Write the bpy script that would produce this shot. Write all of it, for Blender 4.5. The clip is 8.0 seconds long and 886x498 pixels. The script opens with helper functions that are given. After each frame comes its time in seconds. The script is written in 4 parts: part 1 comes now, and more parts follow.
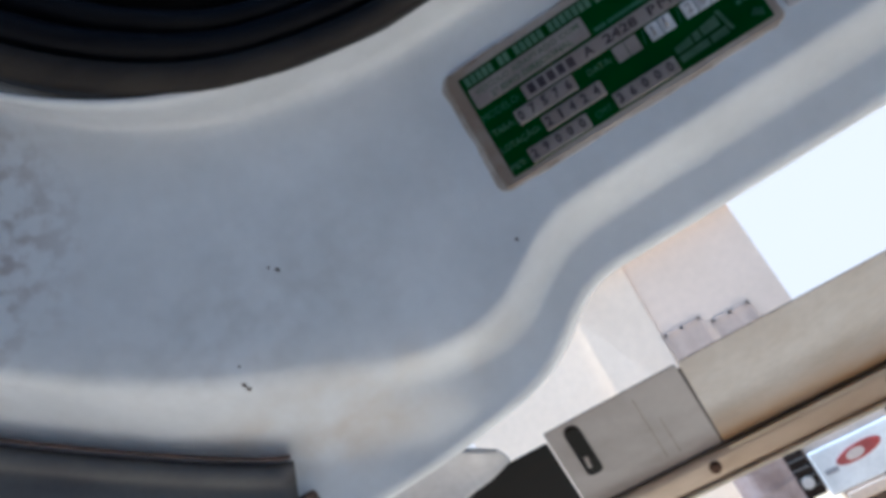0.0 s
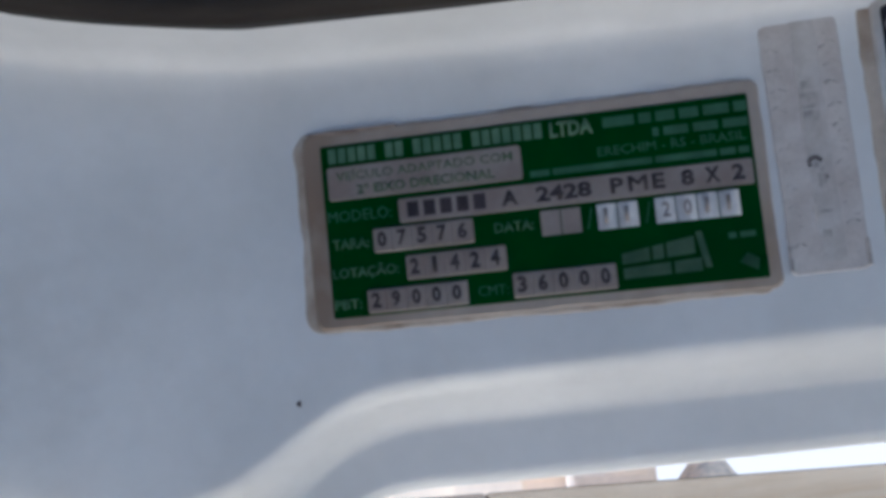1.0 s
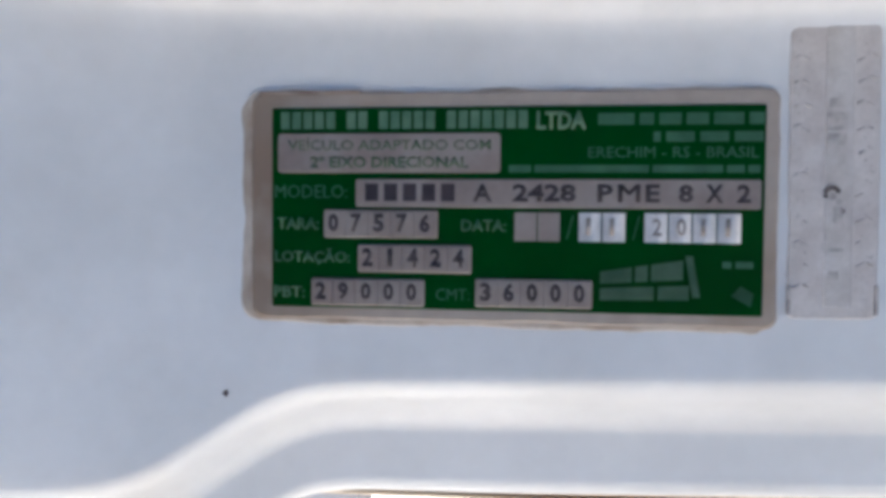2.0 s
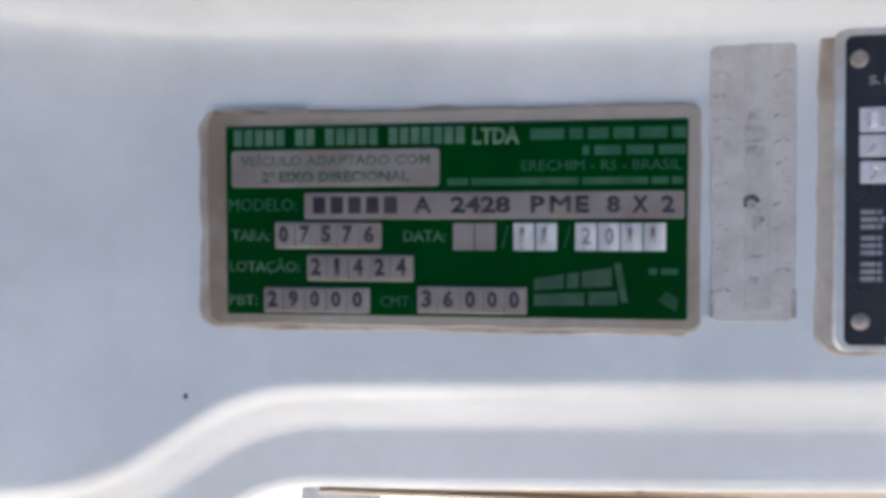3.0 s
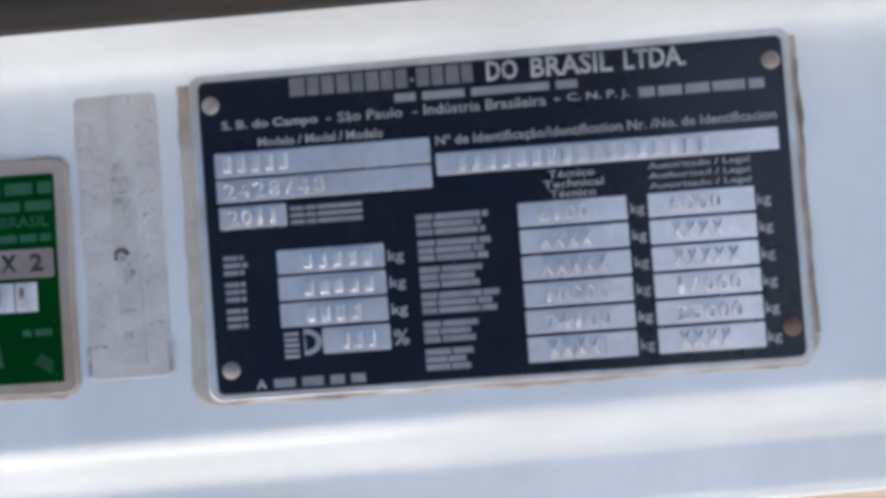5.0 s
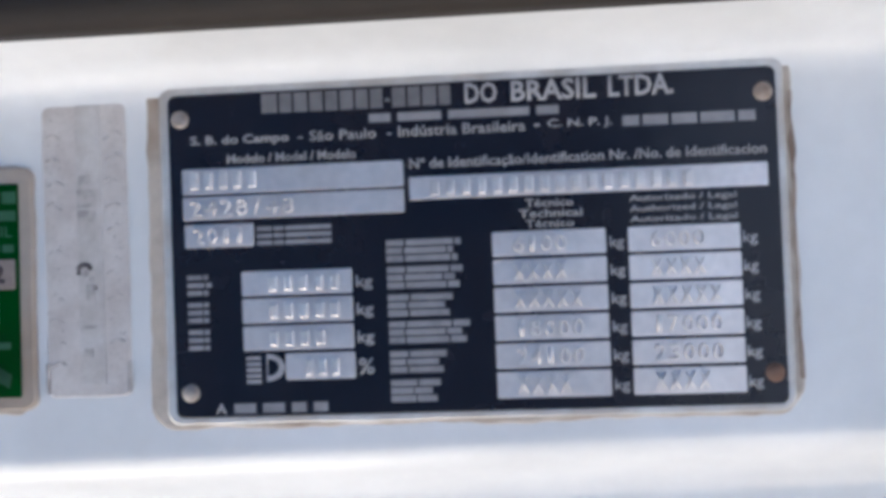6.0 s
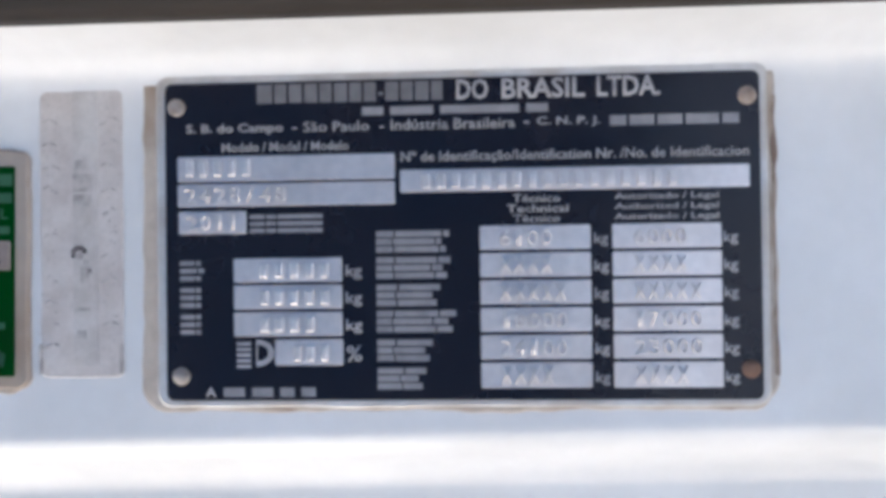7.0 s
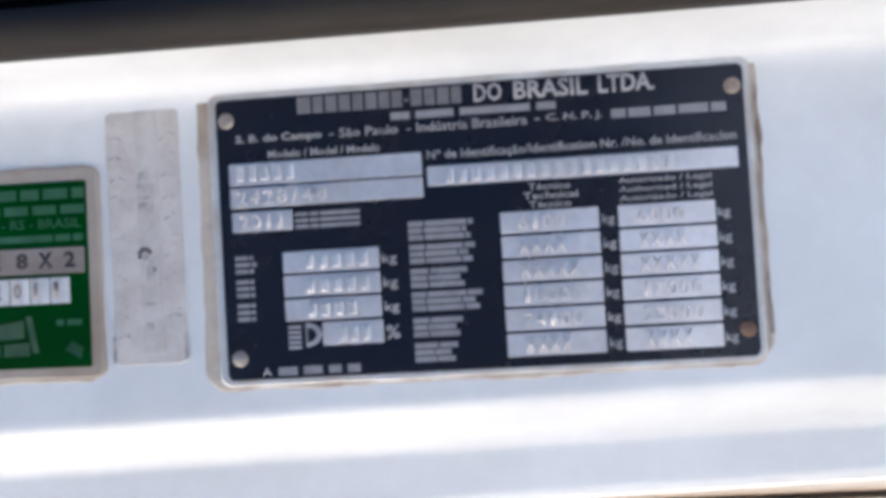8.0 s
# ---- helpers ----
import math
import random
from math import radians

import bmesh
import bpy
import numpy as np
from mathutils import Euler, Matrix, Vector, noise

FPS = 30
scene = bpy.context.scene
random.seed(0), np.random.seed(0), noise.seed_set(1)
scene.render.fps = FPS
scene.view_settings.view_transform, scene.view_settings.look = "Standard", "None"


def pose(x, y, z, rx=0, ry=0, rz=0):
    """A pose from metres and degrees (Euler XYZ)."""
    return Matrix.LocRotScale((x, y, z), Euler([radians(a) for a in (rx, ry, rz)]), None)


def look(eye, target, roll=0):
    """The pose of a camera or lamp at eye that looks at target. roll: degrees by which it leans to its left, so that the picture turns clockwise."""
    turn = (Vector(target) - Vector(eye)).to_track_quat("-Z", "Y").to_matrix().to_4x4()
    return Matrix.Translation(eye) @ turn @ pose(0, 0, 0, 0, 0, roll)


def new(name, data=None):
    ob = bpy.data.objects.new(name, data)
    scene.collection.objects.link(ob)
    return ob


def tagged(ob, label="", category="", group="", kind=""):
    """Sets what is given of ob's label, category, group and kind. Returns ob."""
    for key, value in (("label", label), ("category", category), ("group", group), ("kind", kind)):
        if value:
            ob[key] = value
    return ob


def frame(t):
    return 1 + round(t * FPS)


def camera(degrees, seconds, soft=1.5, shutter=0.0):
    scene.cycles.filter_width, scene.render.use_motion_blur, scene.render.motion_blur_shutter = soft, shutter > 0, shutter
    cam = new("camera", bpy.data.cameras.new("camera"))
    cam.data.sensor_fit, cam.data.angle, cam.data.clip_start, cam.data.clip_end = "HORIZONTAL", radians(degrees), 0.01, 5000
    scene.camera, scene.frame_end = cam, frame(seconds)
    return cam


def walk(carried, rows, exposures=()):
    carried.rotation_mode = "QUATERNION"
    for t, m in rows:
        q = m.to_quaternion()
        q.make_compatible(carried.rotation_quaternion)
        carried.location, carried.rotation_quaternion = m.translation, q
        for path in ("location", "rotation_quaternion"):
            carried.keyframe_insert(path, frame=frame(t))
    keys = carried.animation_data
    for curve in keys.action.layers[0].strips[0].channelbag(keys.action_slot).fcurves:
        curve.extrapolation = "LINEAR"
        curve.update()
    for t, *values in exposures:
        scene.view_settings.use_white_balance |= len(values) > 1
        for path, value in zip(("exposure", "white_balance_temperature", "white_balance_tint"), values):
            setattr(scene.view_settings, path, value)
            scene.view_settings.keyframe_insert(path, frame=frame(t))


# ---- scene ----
cam = camera(62.0, 8.0, soft=4.2)
# The cab's sill leans under by TILT degrees; all of the truck is laid out in the sill's own frame:
# x along the sill, y into it, z up its face, origin at the upper rivet of the dark plate.
HEIGHT, TILT = 1.2, 15.0
SILL = pose(0, 0, HEIGHT, TILT)
ROWS = [
    (0.0, -0.1247, -0.3094, -0.1190, 13.74, 8.65, -30.00),
    (0.1, -0.1232, -0.2916, -0.1089, 12.74, 6.72, -27.09),
    (0.2, -0.1216, -0.2732, -0.1018, 11.62, 6.15, -24.48),
    (0.3, -0.1168, -0.2568, -0.0943, 11.03, 6.48, -21.46),
    (0.5, -0.1078, -0.2339, -0.0832, 8.59, 6.23, -16.81),
    (0.6, -0.1072, -0.2246, -0.0772, 8.49, 5.50, -14.11),
    (0.7, -0.1070, -0.2183, -0.0746, 8.54, 5.41, -11.80),
    (0.8, -0.1035, -0.2130, -0.0704, 7.71, 5.50, -9.77),
    (0.9, -0.1003, -0.2078, -0.0654, 7.46, 4.88, -7.83),
    (1.0, -0.0989, -0.2043, -0.0608, 7.21, 4.44, -6.12),
    (1.2, -0.0954, -0.1965, -0.0538, 6.07, 2.65, -3.61),
    (2.3, -0.0938, -0.1791, -0.0400, 6.81, -2.28, 0.33),
    (2.5, -0.0960, -0.1793, -0.0397, 6.18, -2.37, -0.13),
    (2.7, -0.0903, -0.1810, -0.0379, 7.35, -2.49, -0.10),
    (3.0, -0.0759, -0.1880, -0.0385, 7.22, -1.78, -0.55),
    (3.3, -0.0515, -0.1887, -0.0370, 6.07, -1.67, -1.17),
    (3.5, -0.0335, -0.1887, -0.0369, 5.60, -1.21, -1.52),
    (3.7, -0.0176, -0.1878, -0.0418, 5.20, 0.37, -1.52),
    (4.0, 0.0117, -0.1817, -0.0464, 4.55, 1.42, -2.73),
    (4.2, 0.0209, -0.1800, -0.0469, 2.78, 1.13, -3.27),
    (4.5, 0.0374, -0.1735, -0.0453, 2.23, 1.90, -4.43),
    (4.7, 0.0475, -0.1747, -0.0417, 1.60, 1.17, -4.46),
    (5.8, 0.0685, -0.1624, -0.0409, 4.14, 0.89, -3.13),
    (6.0, 0.0687, -0.1655, -0.0347, 3.38, 1.04, -2.13),
    (6.2, 0.0683, -0.1677, -0.0318, 2.83, 1.74, -1.84),
    (6.5, 0.0686, -0.1669, -0.0293, 2.94, 1.12, -1.23),
    (6.8, 0.0697, -0.1686, -0.0337, 2.52, 0.79, -1.13),
    (7.0, 0.0699, -0.1692, -0.0352, 2.84, 0.56, -0.73),
    (7.2, 0.0698, -0.1734, -0.0348, 2.70, 1.18, -0.92),
    (7.5, 0.0654, -0.1729, -0.0323, 3.14, 0.60, -0.91),
    (7.8, 0.0633, -0.1778, -0.0376, 2.75, 1.09, -2.11),
    (8.0, 0.0665, -0.1902, -0.0418, 3.50, 1.52, -3.32),
]
EXPOSURES = [(0.0, 0.62, 4770, 4), (0.5, 0.48, 4760, 5), (1.0, 0.80, 4750, 5), (1.2, 1.05, 4800, 6), (2.3, 1.51, 5010, 7), (3.2, 1.47, 4980, 7),
             (4.5, 1.54, 4800, 5), (6.0, 1.67, 4950, 7), (7.0, 1.80, 5010, 7), (8.0, 1.88, 5010, 7)]
walk(cam, [(t, SILL @ pose(x, y, z, 0, 0, yaw) @ pose(0, 0, 0, 90 + pitch) @ pose(0, 0, 0, 0, 0, roll))
           for t, x, y, z, yaw, pitch, roll in ROWS], EXPOSURES)

# ---- light ----
SUN_WAY = Vector((-0.40, -0.04, 0.87)).normalized()
world = bpy.data.worlds.new("sky")
scene.world = world
world.use_nodes = True
wn, wl = world.node_tree.nodes, world.node_tree.links
sky = wn.new("ShaderNodeTexSky")
sky.sky_type, sky.sun_disc = "NISHITA", False
sky.sun_elevation = math.asin(SUN_WAY.z)
sky.sun_rotation = math.atan2(SUN_WAY.x, SUN_WAY.y)
sky.air_density, sky.dust_density = 1.2, 0.8
wl.new(sky.outputs[0], wn["Background"].inputs[0])
wn["Background"].inputs[1].default_value = 0.08
sun = new("sun", bpy.data.lights.new("sun", "SUN"))
sun.data.energy, sun.data.angle, sun.data.color = 4.7, radians(0.5), (1.0, 0.95, 0.87)
sun.matrix_world = look(SUN_WAY * 30, (0, 0, 0))


# ---- materials ----
def material(name, base, rough=0.5, metal=0.0, other=None, scale=40.0, spread=(0.4, 0.6), detail=4.0, bump=0.0, bump_scale=None,
             coat=0.0, fine=0.06, stretch=(1, 1, 1), spec=0.5):
    """A surface of two mixed tones: broad stains of the other colour, fine grain in brightness, and a little relief."""
    mat = bpy.data.materials.new(name)
    mat.use_nodes = True
    n, l = mat.node_tree.nodes, mat.node_tree.links
    bsdf = n["Principled BSDF"]
    bsdf.inputs["Roughness"].default_value = rough
    bsdf.inputs["Metallic"].default_value = metal
    bsdf.inputs["Specular IOR Level"].default_value = spec
    bsdf.inputs["Coat Weight"].default_value = coat
    bsdf.inputs["Coat Roughness"].default_value = 0.12
    where = n.new("ShaderNodeTexCoord")
    sized = n.new("ShaderNodeMapping")
    sized.inputs["Scale"].default_value = stretch
    l.new(where.outputs["Object"], sized.inputs[0])
    broad = n.new("ShaderNodeTexNoise")
    broad.inputs["Scale"].default_value, broad.inputs["Detail"].default_value = scale, detail
    l.new(sized.outputs[0], broad.inputs["Vector"])
    ramp = n.new("ShaderNodeMapRange")
    ramp.inputs[1].default_value, ramp.inputs[2].default_value = spread
    l.new(broad.outputs[0], ramp.inputs[0])
    mix = n.new("ShaderNodeMix")
    mix.data_type = "RGBA"
    mix.inputs["A"].default_value = (*base, 1)
    mix.inputs["B"].default_value = (*(other or base), 1)
    l.new(ramp.outputs[0], mix.inputs["Factor"])
    grain = n.new("ShaderNodeTexNoise")
    grain.inputs["Scale"].default_value, grain.inputs["Detail"].default_value = scale * 9, 3.0
    l.new(sized.outputs[0], grain.inputs["Vector"])
    tone = n.new("ShaderNodeMapRange")
    tone.inputs[1].default_value, tone.inputs[2].default_value = 0.3, 0.7
    tone.inputs[3].default_value, tone.inputs[4].default_value = 1 - fine, 1 + fine
    l.new(grain.outputs[0], tone.inputs[0])
    vary = n.new("ShaderNodeVectorMath")
    vary.operation = "SCALE"
    l.new(mix.outputs["Result"], vary.inputs[0])
    l.new(tone.outputs[0], vary.inputs["Scale"])
    l.new(vary.outputs[0], bsdf.inputs["Base Color"])
    gloss = n.new("ShaderNodeMapRange")
    gloss.inputs[3].default_value, gloss.inputs[4].default_value = max(rough - 0.06, 0.03), min(rough + 0.1, 1)
    l.new(broad.outputs[0], gloss.inputs[0])
    l.new(gloss.outputs[0], bsdf.inputs["Roughness"])
    if bump:
        relief = n.new("ShaderNodeTexNoise")
        relief.inputs["Scale"].default_value, relief.inputs["Detail"].default_value = bump_scale or scale * 4, 3.0
        l.new(sized.outputs[0], relief.inputs["Vector"])
        b = n.new("ShaderNodeBump")
        b.inputs["Strength"].default_value, b.inputs["Distance"].default_value = 0.6, bump
        l.new(relief.outputs[0], b.inputs["Height"])
        l.new(b.outputs[0], bsdf.inputs["Normal"])
    return mat


def smudged(mat, centre, radii, colour, scale, amount, edge=(0.42, 0.66)):
    """Adds one dirty patch with a ragged outline to a material, at a place in the thing's own frame."""
    n, l = mat.node_tree.nodes, mat.node_tree.links
    bsdf = n["Principled BSDF"]
    source = bsdf.inputs["Base Color"].links[0].from_socket
    where = n.new("ShaderNodeTexCoord")
    off = n.new("ShaderNodeVectorMath")
    off.operation = "SUBTRACT"
    off.inputs[1].default_value = centre
    l.new(where.outputs["Object"], off.inputs[0])
    size = n.new("ShaderNodeVectorMath")
    size.operation = "DIVIDE"
    size.inputs[1].default_value = radii
    l.new(off.outputs[0], size.inputs[0])
    far = n.new("ShaderNodeVectorMath")
    far.operation = "LENGTH"
    l.new(size.outputs[0], far.inputs[0])
    fade = n.new("ShaderNodeMapRange")
    fade.inputs[1].default_value, fade.inputs[2].default_value = 0.2, 1.0
    fade.inputs[3].default_value, fade.inputs[4].default_value = amount, 0.0
    l.new(far.outputs["Value"], fade.inputs[0])
    blot = n.new("ShaderNodeTexNoise")
    blot.inputs["Scale"].default_value, blot.inputs["Detail"].default_value = scale, 5.0
    l.new(where.outputs["Object"], blot.inputs["Vector"])
    sharp = n.new("ShaderNodeMapRange")
    sharp.inputs[1].default_value, sharp.inputs[2].default_value = edge
    l.new(blot.outputs[0], sharp.inputs[0])
    how = n.new("ShaderNodeMath")
    how.operation = "MULTIPLY"
    l.new(fade.outputs[0], how.inputs[0])
    l.new(sharp.outputs[0], how.inputs[1])
    mix = n.new("ShaderNodeMix")
    mix.data_type = "RGBA"
    mix.inputs["B"].default_value = (*colour, 1)
    l.new(how.outputs[0], mix.inputs["Factor"])
    l.new(source, mix.inputs["A"])
    l.new(mix.outputs["Result"], bsdf.inputs["Base Color"])


PAINT = material("white_paint", (0.72, 0.73, 0.75), 0.34, other=(0.625, 0.635, 0.65), scale=22, spread=(0.35, 0.7), detail=6, bump=0.0002,
                 bump_scale=70, coat=0.35, fine=0.02)
smudged(PAINT, (-0.356, -0.09, 0.025), (0.060, 0.2, 0.075), (0.20, 0.13, 0.10), 120, 0.9, (0.46, 0.62))
smudged(PAINT, (-0.27, -0.05, -0.06), (0.09, 0.2, 0.05), (0.4, 0.39, 0.38), 90, 0.3)
# Warm beige tone along the sheet's lower left, down to the step trim.
smudged(PAINT, (-0.30, -0.05, -0.115), (0.14, 0.2, 0.03), (0.5, 0.42, 0.33), 30, 0.8)
CHIP = material("paint_chip", (0.035, 0.025, 0.02), 0.8, other=(0.09, 0.05, 0.035), scale=900)
GRIME = material("dried_grime", (0.47, 0.42, 0.365), 0.85, other=(0.26, 0.20, 0.155), scale=60, spread=(0.45, 0.72), bump=0.0004, bump_scale=420)
DUST = material("brown_dust", (0.20, 0.15, 0.12), 0.9, other=(0.35, 0.29, 0.24), scale=160, bump=0.0004, bump_scale=600)
RUBBER = material("black_rubber", (0.003, 0.003, 0.005), 0.45, other=(0.005, 0.005, 0.007), spec=0.12, scale=50, bump=0.0002)
RUBBER_DUSTY = material("dusty_rubber", (0.021, 0.018, 0.017), 0.7, other=(0.036, 0.031, 0.027), spec=0.2, scale=45, spread=(0.4, 0.7), bump=0.0003, stretch=(0.3, 1, 1))
TRIM = material("grey_trim", (0.085, 0.08, 0.08), 0.5, other=(0.11, 0.105, 0.10), scale=40, bump=0.0002)
TRIM_RIM = material("worn_trim_edge", (0.05, 0.032, 0.026), 0.8, other=(0.10, 0.06, 0.045), scale=120)
ALUMINIUM = material("dull_aluminium", (0.385, 0.335, 0.29), 0.5, 0.2, other=(0.28, 0.215, 0.16), scale=28, spread=(0.5, 0.8), bump=0.00015, bump_scale=500)
smudged(ALUMINIUM, (-0.0625, 0, 0.028), (0.035, 0.05, 0.075), (0.235, 0.17, 0.12), 60, 0.9, (0.25, 0.55))
BRIGHT_RIM = material("plate_rim", (0.62, 0.62, 0.62), 0.4, 0.4, other=(0.5, 0.47, 0.44), scale=60, bump=0.0001)
GREEN = material("green_enamel", (0.003, 0.042, 0.0045), 0.4, other=(0.0025, 0.034, 0.0035), scale=40, spec=0.06, fine=0.05, bump=0.0001, bump_scale=300)
GREEN_INK = material("pale_green_print", (0.11, 0.19, 0.12), 0.5, other=(0.06, 0.13, 0.075), scale=160, spread=(0.35, 0.65))
FADED_INK = material("faded_green_print", (0.042, 0.118, 0.06), 0.5, other=(0.02, 0.078, 0.035), scale=160, spread=(0.35, 0.65))
FIELD = material("bare_metal_field", (0.29, 0.255, 0.235), 0.5, 0.2, other=(0.235, 0.195, 0.178), scale=60, bump=0.0001, bump_scale=400)
CHROME = material("polished_field", (0.74, 0.71, 0.69), 0.32, 0.35, other=(0.55, 0.54, 0.54), scale=120)
INK = material("black_print", (0.018, 0.013, 0.018), 0.55, other=(0.04, 0.03, 0.036), scale=300)
OLIVE_INK = material("dark_green_print", (0.05, 0.09, 0.045), 0.6, other=(0.12, 0.15, 0.09), scale=300)
ENAMEL = material("black_enamel", (0.008, 0.0075, 0.013), 0.22, other=(0.012, 0.010, 0.014), scale=30, spec=0.42, fine=0.1, bump=0.00008, bump_scale=200)
SILVER = material("silver_foil", (0.84, 0.775, 0.745), 0.34, 0.65, other=(0.69, 0.635, 0.61), scale=50, spread=(0.35, 0.7), bump=0.00015, bump_scale=260)
EMBOSS = material("embossed_foil", (0.84, 0.785, 0.755), 0.3, 0.6, other=(0.70, 0.655, 0.63), scale=150)
SILVER_INK = material("silver_print", (0.38, 0.38, 0.405), 0.5, 0.15, other=(0.27, 0.27, 0.295), scale=250, spread=(0.4, 0.75))
SMALL_INK = material("grey_silver_print", (0.36, 0.36, 0.38), 0.55, 0.1, other=(0.26, 0.26, 0.28), scale=250, spread=(0.4, 0.75))
DULL_INK = material("dull_silver_print", (0.27, 0.27, 0.29), 0.55, 0.1, other=(0.19, 0.19, 0.21), scale=250, spread=(0.4, 0.75))
BAR_INK = material("worn_silver_print", (0.17, 0.17, 0.185), 0.55, 0.1, other=(0.115, 0.115, 0.125), scale=250, spread=(0.4, 0.75))
RIVET = material("rivet_metal", (0.36, 0.33, 0.31), 0.5, 0.5, other=(0.26, 0.22, 0.20), scale=300)
TAN_RIVET = material("tarnished_rivet", (0.33, 0.28, 0.245), 0.55, 0.3, other=(0.26, 0.20, 0.165), scale=300)
RUSTY_RIVET = material("rusty_rivet", (0.17, 0.11, 0.085), 0.7, 0.2, other=(0.16, 0.09, 0.06), scale=400)
PAPER = material("aged_sticker", (0.565, 0.535, 0.52), 0.38, other=(0.465, 0.43, 0.415), scale=110, spread=(0.4, 0.65), bump=0.0002, bump_scale=300)
PAPER_BAND = material("clear_sticker_band", (0.54, 0.52, 0.51), 0.45, other=(0.43, 0.405, 0.39), scale=120)
PAPER_MARK = material("grey_sticker_print", (0.30, 0.28, 0.275), 0.7, other=(0.47, 0.445, 0.435), scale=400)
PAPER_DARK = material("dark_sticker_mark", (0.06, 0.055, 0.055), 0.7, other=(0.16, 0.14, 0.14), scale=500)
BEIGE = material("dirty_beige_paint", (0.187, 0.150, 0.122), 0.45, other=(0.15, 0.104, 0.061), scale=7, spread=(0.42, 0.72), detail=7, fine=0.12, bump=0.0006, bump_scale=60, coat=0.2, stretch=(1.5, 0.3, 1))
smudged(BEIGE, (0.5, 1.15, -0.47), (4.0, 0.6, 0.13), (0.24, 0.125, 0.04), 9, 0.9)
smudged(BEIGE, (0.0, 1.17, -0.48), (2.5, 0.55, 0.19), (0.21, 0.11, 0.03), 5, 1.0, (0.28, 0.5))
BEIGE_RAIL = material("rail_paint", (0.66, 0.55, 0.44), 0.28, 0.35, other=(0.40, 0.29, 0.19), scale=7, spread=(0.4, 0.7), bump=0.0005, bump_scale=60, stretch=(0.3, 1, 1))
# Pale tone that paints the rail's edge highlights.
EDGE_HIGHLIGHT = material("rail_edge_highlight", (0.62, 0.55, 0.44), 0.4, 0.2, other=(0.50, 0.41, 0.29), scale=12, stretch=(0.3, 1, 1))
PALE_END = material("pale_end_paint", (0.172, 0.148, 0.143), 0.5, other=(0.125, 0.102, 0.094), scale=9, spread=(0.42, 0.72), detail=6, bump=0.0005, bump_scale=80, stretch=(1.5, 0.3, 1))
FENDER = material("dusty_white_paint", (0.58, 0.56, 0.56), 0.5, other=(0.46, 0.43, 0.42), scale=14, spread=(0.4, 0.7), bump=0.0003, bump_scale=80)
DARK_STEEL = material("dark_steel", (0.012, 0.009, 0.008), 0.7, other=(0.035, 0.022, 0.016), spec=0.2, scale=60)
CREASE = material("dark_crease", (0.11, 0.085, 0.07), 0.8, other=(0.16, 0.135, 0.12), scale=30)
RUST = material("rusty_bolt", (0.14, 0.075, 0.04), 0.7, 0.3, other=(0.06, 0.03, 0.02), scale=150)
BLACK = material("black_plastic", (0.002, 0.002, 0.002), 0.8, spec=0.04, other=(0.006, 0.005, 0.0045), scale=20)
LOT = material("pale_gravel", (0.79, 0.63, 0.45), 0.9, other=(0.70, 0.545, 0.385), scale=0.7, spread=(0.35, 0.65), fine=0.25, bump=0.01, bump_scale=25)
# Two tones of the house stucco: brighter lit side, then the shadowed part.
WALL_LIT = material("lit_stucco", (0.85, 0.745, 0.635), 0.85, other=(0.79, 0.69, 0.585), scale=0.8, spread=(0.35, 0.7), fine=0.03, bump=0.002, bump_scale=40)
WALL = material("pale_pink_stucco", (0.80, 0.68, 0.59), 0.85, other=(0.74, 0.63, 0.54), scale=0.8, spread=(0.35, 0.7), fine=0.03, bump=0.002, bump_scale=40)
ROOF = material("clay_roof", (0.40, 0.22, 0.15), 0.8, other=(0.30, 0.16, 0.11), scale=3, bump=0.01)
SHUTTER = material("grey_shutter", (0.57, 0.48, 0.43), 0.8, other=(0.51, 0.43, 0.385), scale=3)
FRAME = material("grey_frame", (0.32, 0.32, 0.34), 0.5, other=(0.26, 0.26, 0.28), scale=6)
TRUCK_BEIGE = material("truck_beige", (0.66, 0.53, 0.43), 0.8, other=(0.58, 0.47, 0.38), scale=2, spec=0.2)
TRUCK_WHITE = material("truck_white", (0.78, 0.79, 0.80), 0.4, other=(0.68, 0.69, 0.70), scale=3, coat=0.3)
TRUCK_RED = material("truck_red", (0.36, 0.045, 0.04), 0.4, other=(0.26, 0.04, 0.035), scale=4, coat=0.3)
TEAL_DARK = material("dark_teal_enamel", (0.012, 0.024, 0.025), 0.4, other=(0.02, 0.036, 0.037), scale=5, spec=0.2)
TEAL = material("teal_enamel", (0.085, 0.135, 0.13), 0.5, other=(0.065, 0.105, 0.10), scale=5, spec=0.2)
MAUVE = material("mauve_drum_paint", (0.34, 0.27, 0.255), 0.6, other=(0.24, 0.175, 0.16), scale=5, bump=0.001)
CONCRETE = material("grey_concrete", (0.30, 0.29, 0.285), 0.85, other=(0.23, 0.22, 0.21), scale=3, bump=0.003, bump_scale=30)
# Colours of the unseen surfaces added behind the camera to shape the sill's light.
BLUE_REFLECTOR = material("blue_reflector_paint", (0.012, 0.082, 0.212), 0.7, other=(0.010, 0.070, 0.182), scale=2, bump=0.002, bump_scale=20)
PALE_REFLECTOR = material("pale_reflector_paint", (0.50, 0.62, 0.80), 0.7, other=(0.45, 0.56, 0.73), scale=2, bump=0.002, bump_scale=20)


# ---- building helpers ----
def part(name, bm, mat, parent, label="", smooth=False):
    me = bpy.data.meshes.new(name)
    bm.to_mesh(me)
    bm.free()
    me.materials.append(mat)
    if smooth:
        for p in me.polygons:
            p.use_smooth = True
    ob = new(name, me)
    ob.parent = parent
    if label:
        tagged(ob, label)
    return ob


